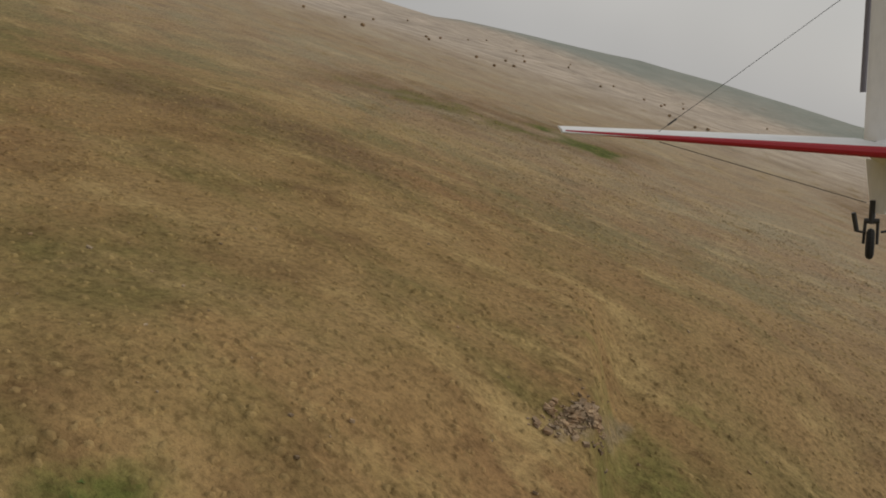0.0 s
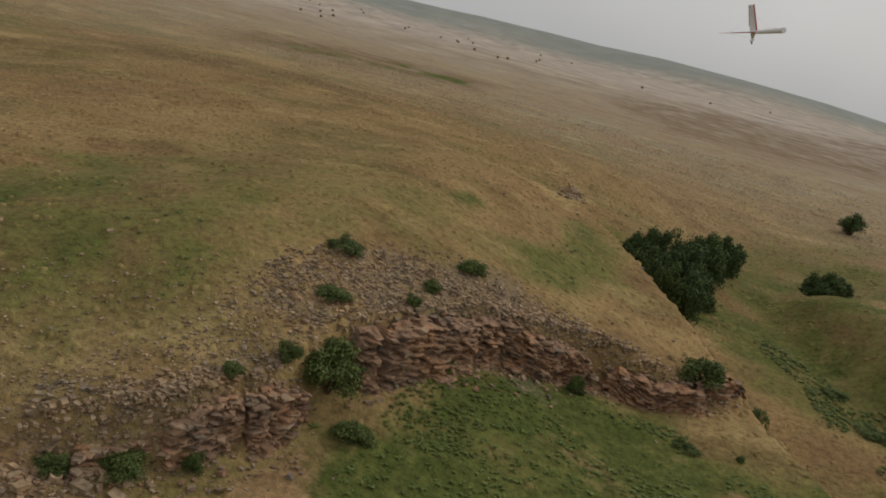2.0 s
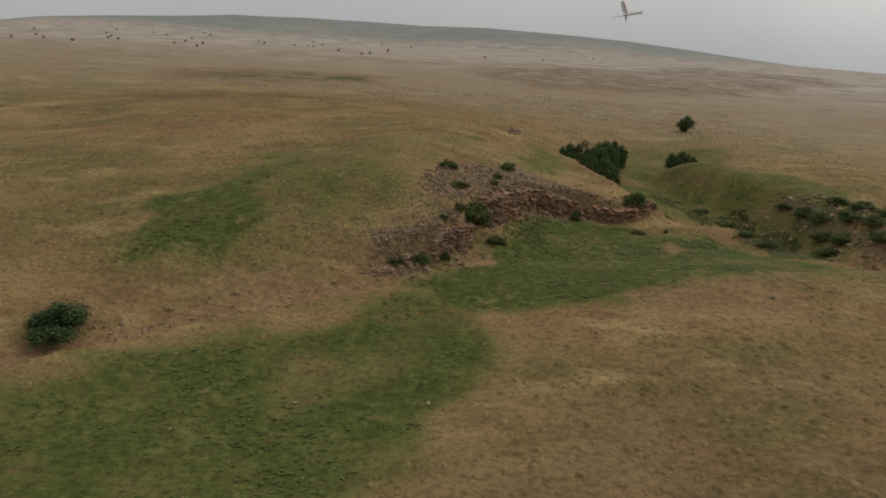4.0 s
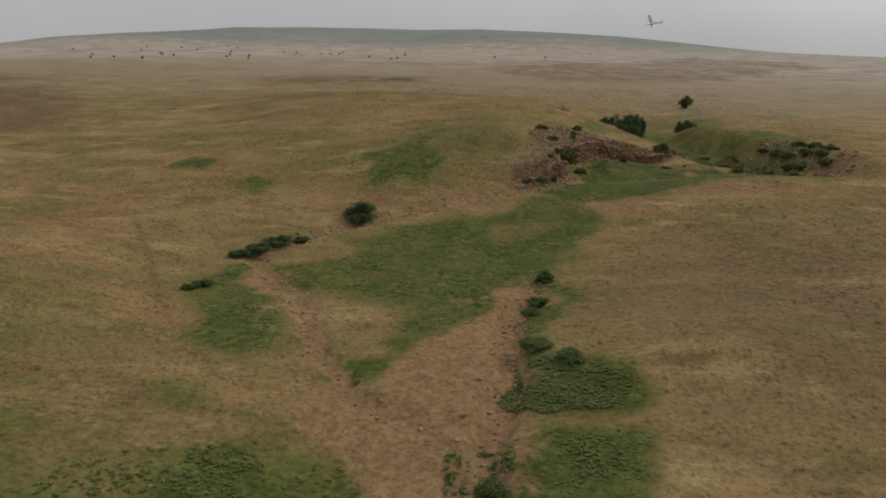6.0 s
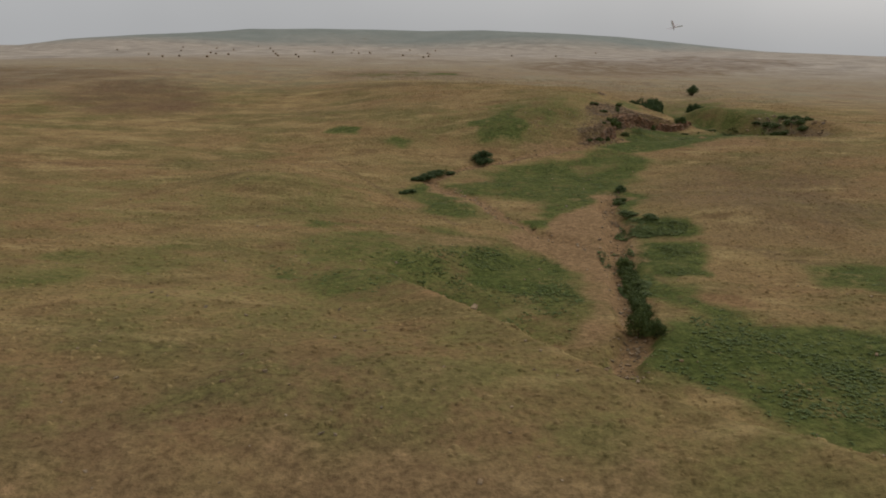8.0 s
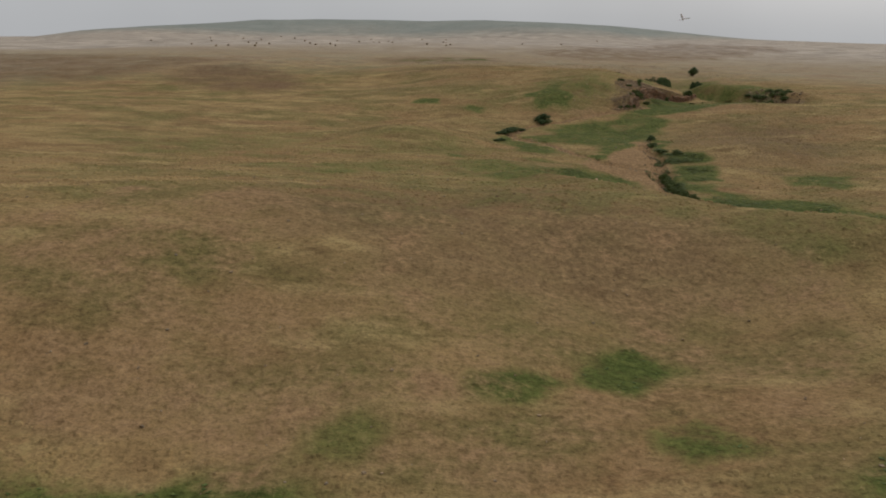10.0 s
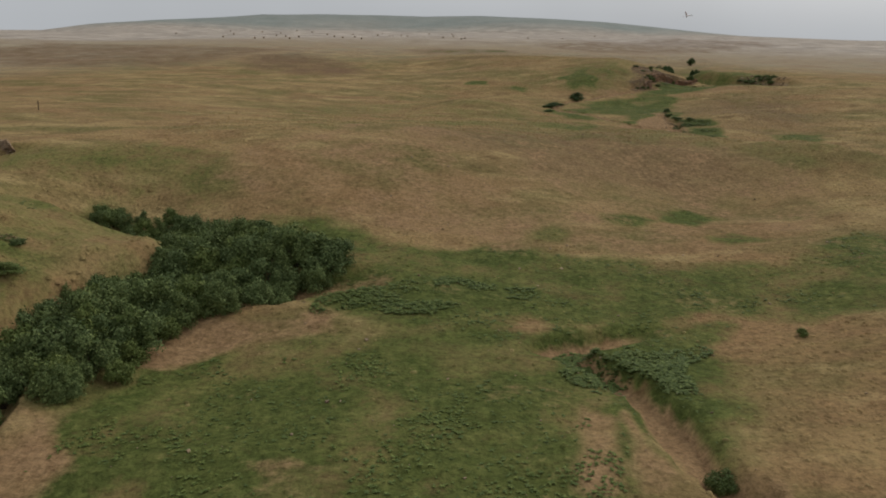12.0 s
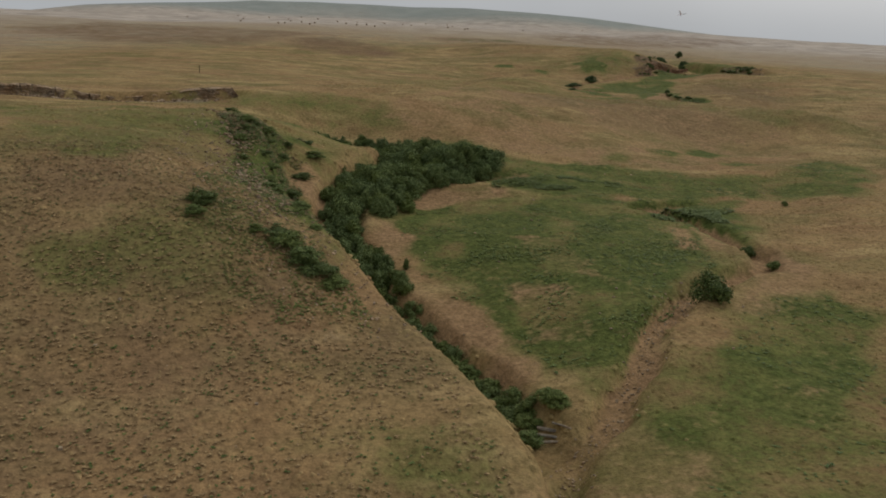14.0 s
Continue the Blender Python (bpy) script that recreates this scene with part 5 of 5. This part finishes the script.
def rock_ledge(label, course, high, rough, seed, slabs, mat=M_ROCK):
    """A broken, layered cliff along a course, its foot on the course and the hill on its left: the bedded face and the slabs that stick out of it."""
    r = random.Random(seed)
    pts = np.array(course, float)
    seg = np.hypot(*np.diff(pts, axis=0).T)
    runs = np.concatenate([[0], np.cumsum(seg)])
    total = runs[-1]
    mid = pts[len(pts) // 2]
    base = tagged(new("rock_ledge"), label, "rock ledge", "rock ledges above the meadow")
    base.location = (mid[0], mid[1], ground_z(*mid))
    at = lambda s: np.stack([np.interp(s, runs, pts[:, 0]), np.interp(s, runs, pts[:, 1])], -1)

    def facing(s):
        d = at(np.asarray(s) + .6) - at(np.asarray(s) - .6)
        d = d / np.maximum(np.hypot(d[..., 0], d[..., 1]), 1e-6)[..., None]
        return np.stack([-d[..., 1], d[..., 0]], -1)

    s = np.linspace(0, total, int(total / .11) + 2)
    foot = at(s) - .6 * facing(s)
    foot_z = land(foot[:, 0], foot[:, 1]) - .35
    share = s / total
    tops = np.array([high(q) for q in share])
    rows = 64
    up = np.linspace(0, 1, rows)
    zz = up[:, None] * (tops[None] + .5) * np.clip(np.minimum(s, total - s) / 1.2, .25, 1)[None]
    ss = np.broadcast_to(s[None], zz.shape)
    dip = zz + .16 * np.sin(ss * .8 + seed) + .05 * ss * (1 if seed == 5 else 0) + .1 * wobble(ss, zz, 1.4, seed + 3)
    bed = dip / .17 + .5 * wobble(ss, dip * 0, 3.1, seed + 4)
    level, part_way = np.floor(bed), bed - np.floor(bed)
    crest = .45 * wobble(ss, ss * 0, 1.3, seed + 12) + .3 * wobble(ss, ss * 0, .5, seed + 13)
    zz = zz * (1 + .11 * crest * np.clip(up[:, None], 0, 1))
    step = wobble(level * 7.3 + .31 * ss, level * 3.1, 1.0, seed + 5) * .13 + .34 * wobble(np.floor(ss / 1.5 + .3 * np.sin(zz * 2)) * 3.7, ss * 0, 1.0, seed + 15) + wobble(np.floor(ss / .5 + level * .47) * 5.7, level * 9.1, 1.0, seed + 6) * .42
    gap = np.exp(-((part_way - .04) / .11) ** 2) * .30
    bays = rough * (1.2 * wobble(ss, zz * .1, 2.6, seed + 7) + .3 * wobble(ss, zz * .3, 1.1, seed + 8))
    cleft = .6 * np.exp(-(wobble(ss, zz * .12, 1.7, seed + 9) / .10) ** 2) * (wobble(ss, zz * 0, 5.2, seed + 10) > -.1)
    back = .20 * zz + step + gap + bays + cleft - .35 * np.clip(.5 - zz, 0, 1) + .55 * np.clip(up[:, None] - .9, 0, 1) * 10
    n = facing(s)
    p = at(s)[None] + n[None] * back[..., None]
    v = np.concatenate([p, (foot_z[None] + zz)[..., None]], -1) - np.array(base.location)
    i = np.arange(v.shape[0] * v.shape[1]).reshape(v.shape[:2])
    q = np.stack([i[:-1, :-1], i[:-1, 1:], i[1:, 1:], i[1:, :-1]], -1).reshape(-1, 4)
    mesh_part("rock_face", sheet("rock_face", v.reshape(-1, 3), q, 4, mat), base, "bedded sandstone face with dark joints")
    for k in range(slabs):
        a = r.uniform(.3, total - .3)
        c = int(min(a / total, .999) * (len(s) - 1))
        h = r.random() ** .8 if k % 3 else r.uniform(.85, 1.0)
        row = min(int(h * (rows - 1)), rows - 1)
        size, thick = r.uniform(.35, 1.0) * (.7 if k % 4 else 1.25), r.uniform(.06, .16)
        w = v[row, c]
        out = n[c] * (r.uniform(-.05, .26) if row < rows - 4 else r.uniform(-.1, 1.0))
        ob = new("rock_slab", r.choice(SLABS if mat is M_ROCK else GREY_SLABS))
        ob.parent = base
        ob.matrix_basis = (Matrix.Translation((w[0] + out[0], w[1] + out[1], w[2] + r.uniform(-.05, .06)))
                           @ Euler((r.uniform(-.16, .16), r.uniform(-.16, .16), math.atan2(-n[c][0], n[c][1]) + r.uniform(-.5, .5))).to_matrix().to_4x4()
                           @ Matrix.Diagonal((size, r.uniform(.6, 1.0) * max(size, .8), thick / .22, 1)))
    return base


rock_ledge("rust-brown layered sandstone ledge above the green meadow", ((12.4, 111.2), (13.6, 113), (15.5, 115.8), (17.5, 118.5), (20.1, 120.8), (22.8, 123.2), (24.5, 124.8)), lambda t: 2.75 - 1.0 * max(t - .6, 0) / .4, .42, 3, 230)
rock_ledge("reddish broken sandstone ledge beside the dirt path", ((5, 100), (6.8, 101.5), (8.5, 102.6), (9.6, 104.5), (11.2, 105.8), (11.9, 108.5), (11.7, 109.8)), lambda t: .9 + 1.3 * smooth(.15, .5, t) - 1.0 * smooth(.75, 1, t), .30, 4, 200)
rock_ledge("low slanting grey-brown rock ledge running downhill", ((24.4, 124.6), (27.5, 124.8), (30.9, 125.8), (33.5, 128.6), (36.7, 132.5)), lambda t: 1.7 - 1.2 * t, .25, 5, 120)


def stones(name, outline_or_course, count, small, large, mat, seed, label, width=None, lift=.2):
    """Loose broken stones, each an uneven little block."""
    r = np.random.RandomState(seed)
    pts = np.array(outline_or_course, float)
    if width is None:
        x, y = r.uniform(pts[:, 0].min() - 1, pts[:, 0].max() + 1, count * 4), r.uniform(pts[:, 1].min() - 1, pts[:, 1].max() + 1, count * 4)
        keep = inside(x, y, tuple(map(tuple, outline_or_course))) + r.uniform(-1.2, .8, len(x)) > 0
        x, y = x[keep][:count], y[keep][:count]
    else:
        k = r.randint(0, len(pts) - 1, count)
        q = r.uniform(0, 1, (count, 1))
        p = pts[k] * (1 - q) + pts[k + 1] * q + r.normal(scale=width, size=(count, 2))
        x, y = p.T
    n = len(x)
    z = surface(x, y)
    s = small + (large - small) * r.uniform(0, 1, n) ** 3
    cube = np.array([(-1, -1, -1), (1, -1, -1), (1, 1, -1), (-1, 1, -1), (-1, -1, 1), (1, -1, 1), (1, 1, 1), (-1, 1, 1)]) * .5
    v = cube[None] * r.uniform(.6, 1.25, (n, 8, 3))
    v[:, :, 2] *= r.uniform(.3, .65, (n, 1))
    v[:, :, 1] *= r.uniform(.55, 1, (n, 1))
    a = r.uniform(0, 6.283, n)
    tilt = r.uniform(-.5, .5, n)
    c, q = np.cos(a)[:, None], np.sin(a)[:, None]
    vz = v[:, :, 2] + v[:, :, 0] * tilt[:, None]
    vx, vy = v[:, :, 0] * c - v[:, :, 1] * q, v[:, :, 0] * q + v[:, :, 1] * c
    v = np.stack([x[:, None] + vx * s[:, None], y[:, None] + vy * s[:, None], z[:, None] + (vz + lift) * s[:, None]], -1)
    faces = np.array([(0, 3, 2, 1), (4, 5, 6, 7), (0, 1, 5, 4), (1, 2, 6, 5), (2, 3, 7, 6), (3, 0, 4, 7)])
    f = (np.arange(n)[:, None, None] * 8 + faces[None]).reshape(-1, 4)
    return tagged(new(name, sheet(name, v.reshape(-1, 3), f, 4, mat)), label, "stones", kind="stuff")


stones("scree", STONY[0][1], 7600, .05, .26, M_GREYROCK, 1, "grey-brown slab scree spilling over the rock ledge")
stones("scree", ((8, 118), (12, 123.5), (18, 127), (24, 128.5), (22, 125.6), (13.6, 121)), 700, .04, .2, M_GREYROCK, 32, "thin scatter of stones in the turf above the ledge")
stones("scree", STONY[1][1], 2600, .05, .24, M_GREYROCK, 2, "broken stones littering the slope above the path")
stones("scree", ((-8, 104), (2, 112), (8, 116), (10, 111), (2, 101), (-6, 98)), 700, .05, .2, M_PALE, 12, "small pale stones scattered on the worn slope")
stones("scree", ((1.1, 102.1), (5.6, 106.6), (6.2, 114.2), (7.7, 117.1), (10.3, 117.5), (10.8, 111.8), (10.0, 109.1), (10.9, 108.6), (8.1, 104.0), (6.3, 102.1), (3.5, 99.5)), 3400, .04, .17, M_PALE, 31, "small pale stones strewn over the worn slope by the ledges")
stones("ledge_rubble", ((11.5, 111.5), (13.8, 115), (16.5, 116.8), (19.5, 118.6), (22.8, 121.6), (26, 124.8), (31, 126.4), (37, 129)), 60, .1, .34, M_ROCK, 3, "fallen blocks along the foot of the ledge", .6)
stones("scree", ((12.2, 112.4), (14.2, 115.6), (16.4, 118.4), (19, 121.2), (21.8, 123.6), (24.4, 125.6), (28, 126.4), (32, 127.6)), 2600, .06, .34, M_GREYROCK, 41, "broken grey slabs along the lip of the ledge", .75)
stones("scree", ((3.5, 100.4), (6.2, 102.6), (8, 104), (9.2, 106), (10.4, 108)), 1500, .06, .34, M_GREYROCK, 42, "broken slabs along the lip of the lower ledge", .7)
stones("ledge_rubble", ((2, 98.6), (6.8, 100.4), (10, 102.6), (12.4, 107)), 150, .1, .4, M_ROCK, 4, "fallen reddish blocks beside the dirt path", .7)
stones("ledge_blocks", ((4.6, 99.4), (6.4, 100.8), (8.2, 102)), 70, .2, .65, M_PALE, 21, "pale broken slabs at the foot of the lower ledge", .6)
stones("hill_stones", ((18.4, 156.4), (19, 158.6), (19.6, 161.6)), 230, .12, .5, M_GREYROCK, 5, "small grey rock outcrop breaking through the turf", .55)
stones("bluff_stones", ((-113, -94), (-110, -98), (-108.5, -112), (-105.7, -119.5), (-103.6, -126.8), (-101, -134)), 450, .1, .42, M_GREYROCK, 6, "grey slabs cropping out along the brow of the bluff", 1.5)
stones("bluff_stones", ((-109.4, -100.9), (-109, -107.8), (-108.1, -109.4), (-106.9, -118.8), (-105.4, -120.2), (-103.2, -127.9), (-101.5, -134.8)), 330, .10, .42, M_GREYROCK, 26, "pale slabs breaking through the turf of the bluff", .7)
stones("bluff_stones", ((-116, -98), (-108, -102), (-102.5, -122), (-95, -138), (-89, -150), (-98, -150), (-110, -130), (-115, -112)), 1500, .06, .28, M_GREYROCK, 16, "small grey stones strewn over the bluff")
rock_ledge("low dark eroded rock bank on the far terrace", ((-156, -63.6), (-150, -60.6), (-138, -55.6), (-122, -50.6), (-117, -48.8)), lambda t: 1.3 + .5 * math.sin(9 * t), .7, 9, 120, M_GREYROCK)
stones("bank_stones", ((-150, -62), (-140, -58), (-128, -55), (-120, -50)), 300, .2, .7, M_GREYROCK, 7, "dark broken rock along an eroded bank", 1.3)
stones("slope_stones", ((-26, 6), (-23.6, 2), (-21.5, -2), (-19.5, -6)), 320, .1, .45, M_PALE, 8, "pale stones along the foot of the grassy hill", .7)
stones("bed_stones", GRAVEL_STREAM[10:], 1300, .05, .22, M_PALE, 9, "pale cobbles and gravel in the stream bed", .8)
stones("bed_stones", MIDDLE_STREAM, 900, .07, .35, M_PALE, 10, "pale cobbles in the narrow stream bed", .8)
stones("bed_stones", NORTH_STREAM, 700, .06, .3, M_PALE, 13, "small stones in the dry watercourse", .8)
stones("gully_stones", ((51.5, 138), (53.5, 130), (55, 122), (54, 110)), 420, .15, .7, M_GREYROCK, 11, "dark rocks in the side of the gully", 2.0)
stones("field_stones", ((30, 205), (14, 120), (-8, 50), (-32, -20), (-66, -95), (-96, -165)), 1500, .08, .28, M_PALE, 14, "single white stones strewn over the steppe", 26)


# ---------------------------------------------------------------- hay bales, fence post, timber
def bale_mesh():
    bm = bmesh.new()
    rings, sides = [], 18
    for y, rad in ((-.62, .62), (-.60, .72), (-.5, .77), (.5, .77), (.60, .72), (.62, .62)):
        rings.append([bm.verts.new((rad * math.cos(6.2832 * k / sides) + random.uniform(-.02, .02), y, rad * math.sin(6.2832 * k / sides) * .93 + random.uniform(-.02, .02))) for k in range(sides)])
    for a, b in zip(rings[:-1], rings[1:]):
        for k in range(sides):
            j = (k + 1) % sides
            bm.faces.new((a[k], b[k], b[j], a[j]))
    bm.faces.new(rings[0])
    bm.faces.new(rings[-1][::-1])
    me = bpy.data.meshes.new("hay_bale")
    bm.to_mesh(me)
    bm.free()
    me.materials.append(M_HAY)
    return me


BALES_NEAR = ((-133.5, 351.2), (-133.2, 393.8), (-153.7, 437.8), (-104.3, 378.3), (-92.2, 368.5), (-120.1, 453.4), (-84.6, 453.7), (-63.4, 473.5), (-29.6, 390.2), (-26.9, 396.9),
              (-152.6, 343.8), (-190.2, 439.4), (-150.7, 364.4), (-143.4, 408.7), (-112.6, 419.1), (-97.7, 395.3), (-40.7, 399.6))
BALES_FAR = ((-76.9, 494), (-74.5, 522), (-68, 533), (-206.5, 562), (-166.8, 555), (-256.2, 572.3), (-218.3, 608.7), (-187.3, 588.9), (-160.2, 611), (-141.9, 562), (-106.9, 539.7),
             (-26.3, 484.8), (-27.6, 507.9), (-42.2, 635.5), (-21.3, 634.6), (-84.6, 600), (60, 520), (95, 560), (25, 470))
bale = tagged(new("hay_bale", bale_mesh()), "weathered brown round hay bale on the dry upland", "hay bale", "bales on the upland")
for k, (x, y) in enumerate(BALES_NEAR + BALES_FAR):
    m = Matrix.Translation((x, y, ground_z(x, y) + .52)) @ Matrix.Rotation(k * 2.4, 4, "Z") @ Matrix.Diagonal((.78, .85, .78, 1))
    if k:
        copy_thing(bale, m)
    else:
        bale.matrix_basis = m


def fence_post(x, y):
    base = tagged(new("fence_post"), "single weathered post standing on the open plateau", "post")
    base.location = (x, y, ground_z(x, y))
    bm = bmesh.new()
    tube(bm, (0, 0, -.3), (.03, 0, 1.7), .09, .075, 9)
    part("shaft", bm, M_BARK, base)
    bm = bmesh.new()
    tube(bm, (-.3, 0, 1.25), (.35, .02, 1.3), .035, .03, 7)
    part("cross_piece", bm, M_BARK, base)


fence_post(-133.2, -3)


def timber(x, y, z, turn, long, thick):
    bm = bmesh.new()
    tube(bm, (-long / 2, 0, 0), (0, .05, .02), thick, thick * .9, 10)
    tube(bm, (0, .05, .02), (long / 2, 0, 0), thick * .9, thick * .75, 10)
    me = bpy.data.meshes.new("log")
    bm.to_mesh(me)
    bm.free()
    me.materials.append(M_LOG)
    ob = tagged(new("log", me), "bleached grey log lying beside the stream bed", "log", "logs beside the stream")
    ob.matrix_basis = Matrix.Translation((x, y, ground_z(x, y) + z)) @ Euler((0, .05, turn)).to_matrix().to_4x4()


timber(-79.3, -151.2, .2, -.35, 2.4, .14)
timber(-79.5, -151.7, .2, -.25, 2.2, .13)
timber(-79.7, -152.3, .18, .15, 1.5, .11)
timber(-78.7, -151.9, .34, -.6, 1.9, .08)


# ---------------------------------------------------------------- tail of the light aircraft
M_WHITE = paint_material("white_fabric", (0.80, 0.80, 0.79), .45)
M_RED = paint_material("red_paint", (0.42, 0.02, 0.03), .35)
M_GREY = paint_material("grey_edge", (0.16, 0.15, 0.17), .6)
M_STEEL = paint_material("dark_steel", (0.04, 0.038, 0.036), .5)
M_TYRE = paint_material("tyre_rubber", (0.02, 0.019, 0.018), .85)


def panel(bm, root, tip, lead_root, lead_tip, thick, axis, drop_root=0, drop_tip=0):
    """A tapered tail surface with a rounded nose: root and tip give the aft edge, lead_* the chord towards the front, drop_* how far its nose hangs."""
    rings = []
    for p, chord, th, drop in ((Vector(root), lead_root, thick, drop_root), (Vector(tip), lead_tip, thick * .6, drop_tip)):
        ring = []
        for c, h in ((0, 0), (.12, .35), (.5, .8), (.82, 1), (.96, .7), (1, 0), (.96, -.7), (.82, -1), (.5, -.8), (.12, -.35)):
            q = p + Vector((0, -chord * c, -drop * c))
            q[axis] += th * h * .5
            ring.append(bm.verts.new(q))
        rings.append(ring)
    n = len(rings[0])
    for k in range(n):
        j = (k + 1) % n
        bm.faces.new((rings[0][k], rings[0][j], rings[1][j], rings[1][k]))
    bm.faces.new(rings[0][::-1])
    bm.faces.new(rings[1])


def aircraft_tail():
    base = tagged(new("aircraft_tail"), "white and red tail of a light aircraft in flight", "aircraft tail")
    base.matrix_basis = pose(27.07, 126.13, 7.22, -7.26, -17.13, 30.24)
    bm = bmesh.new()
    tube(bm, (0, -2.6, -.02), (0, -.05, 0), .15, .085, 20)
    tube(bm, (0, -.05, 0), (0, .12, 0), .085, .06, 20)
    part("tail_boom", bm, M_WHITE, base)
    for side in (-1, 1):
        bm = bmesh.new()
        panel(bm, (side * .06, .30, .075), (side * 1.82, .62, .158), .60, .24, .035, 2, .075, .038)
        stab = part("stabiliser", bm, M_WHITE, base, "white fabric stabiliser")
        bm = bmesh.new()
        tube(bm, (side * .06, -.285, 0), (side * 1.80, .39, .124), .034, .010, 10)
        part("leading_edge", bm, M_RED, stab, "red leading edge")
    bm = bmesh.new()
    panel(bm, (0, .30, .06), (0, .34, 1.5), .62, .42, .06, 0)
    fin = part("fin", bm, M_WHITE, base)
    bm = bmesh.new()
    tube(bm, (0, -.33, .04), (0, -.09, 1.5), .04, .035, 10)
    part("leading_edge", bm, M_RED, fin, "red leading edge")
    bm = bmesh.new()
    panel(bm, (0, .385, .35), (0, .40, 1.5), .055, .055, .03, 0)
    part("trim_edge", bm, M_GREY, fin, "dark grey trailing edge")
    bm = bmesh.new()
    panel(bm, (0, .26, -.05), (0, .16, -.36), .50, .16, .05, 0)
    part("lower_fin", bm, M_WHITE, base)
    wheel = new("tail_wheel")
    wheel.parent = base
    wheel.location = (-.01, .12, -.55)
    wheel.rotation_euler, wheel.scale = (0, 0, -.45), (.82, .82, .82)
    bm = bmesh.new()
    sides = 22
    rings = []
    for k in range(sides):
        a = 6.2832 * k / sides
        rings.append([bm.verts.new((.028 * math.cos(6.2832 * j / 8), math.cos(a) * (.085 + .03 * math.sin(6.2832 * j / 8)), math.sin(a) * (.085 + .03 * math.sin(6.2832 * j / 8)))) for j in range(8)])
    for k in range(sides):
        for j in range(8):
            bm.faces.new((rings[k][j], rings[(k + 1) % sides][j], rings[(k + 1) % sides][(j + 1) % 8], rings[k][(j + 1) % 8]))
    part("tyre", bm, M_TYRE, wheel)
    bm = bmesh.new()
    tube(bm, (-.025, 0, 0), (.025, 0, 0), .06, .06, 14)
    part("rim", bm, M_STEEL, wheel)
    bm = bmesh.new()
    for side in (-1, 1):
        tube(bm, (side * .045, .0, 0), (side * .04, -.02, .17), .010, .012, 6)
    tube(bm, (-.05, -.02, .17), (.05, -.02, .17), .02, .02, 8)
    tube(bm, (0, -.02, .15), (0, -.02, .32), .022, .022, 8)
    part("fork", bm, M_STEEL, wheel)
    for side in (-1, 1):
        bm = bmesh.new()
        tube(bm, (side * .13, .10, -.36), (side * .10, .11, -.47), .014, .014, 7)
        tube(bm, (side * .10, .11, -.47), (side * .05, .12, -.48), .008, .008, 6)
        part("steering_spring", bm, M_STEEL, base)
        bm = bmesh.new()
        tube(bm, (side * 1.25, .28, .06), (side * .06, .10, -.30), .0024, .0024, 6)
        part("lower_wire", bm, M_STEEL, base)
        bm = bmesh.new()
        tube(bm, (side * 1.25, .30, .12), (side * .03, .05, 1.06), .002, .002, 6)
        tube(bm, (side * 1.20, .29, .158), (side * 1.15, .28, .196), .006, .006, 7)
        part("upper_wire", bm, M_STEEL, base)
    return base


aircraft_tail()
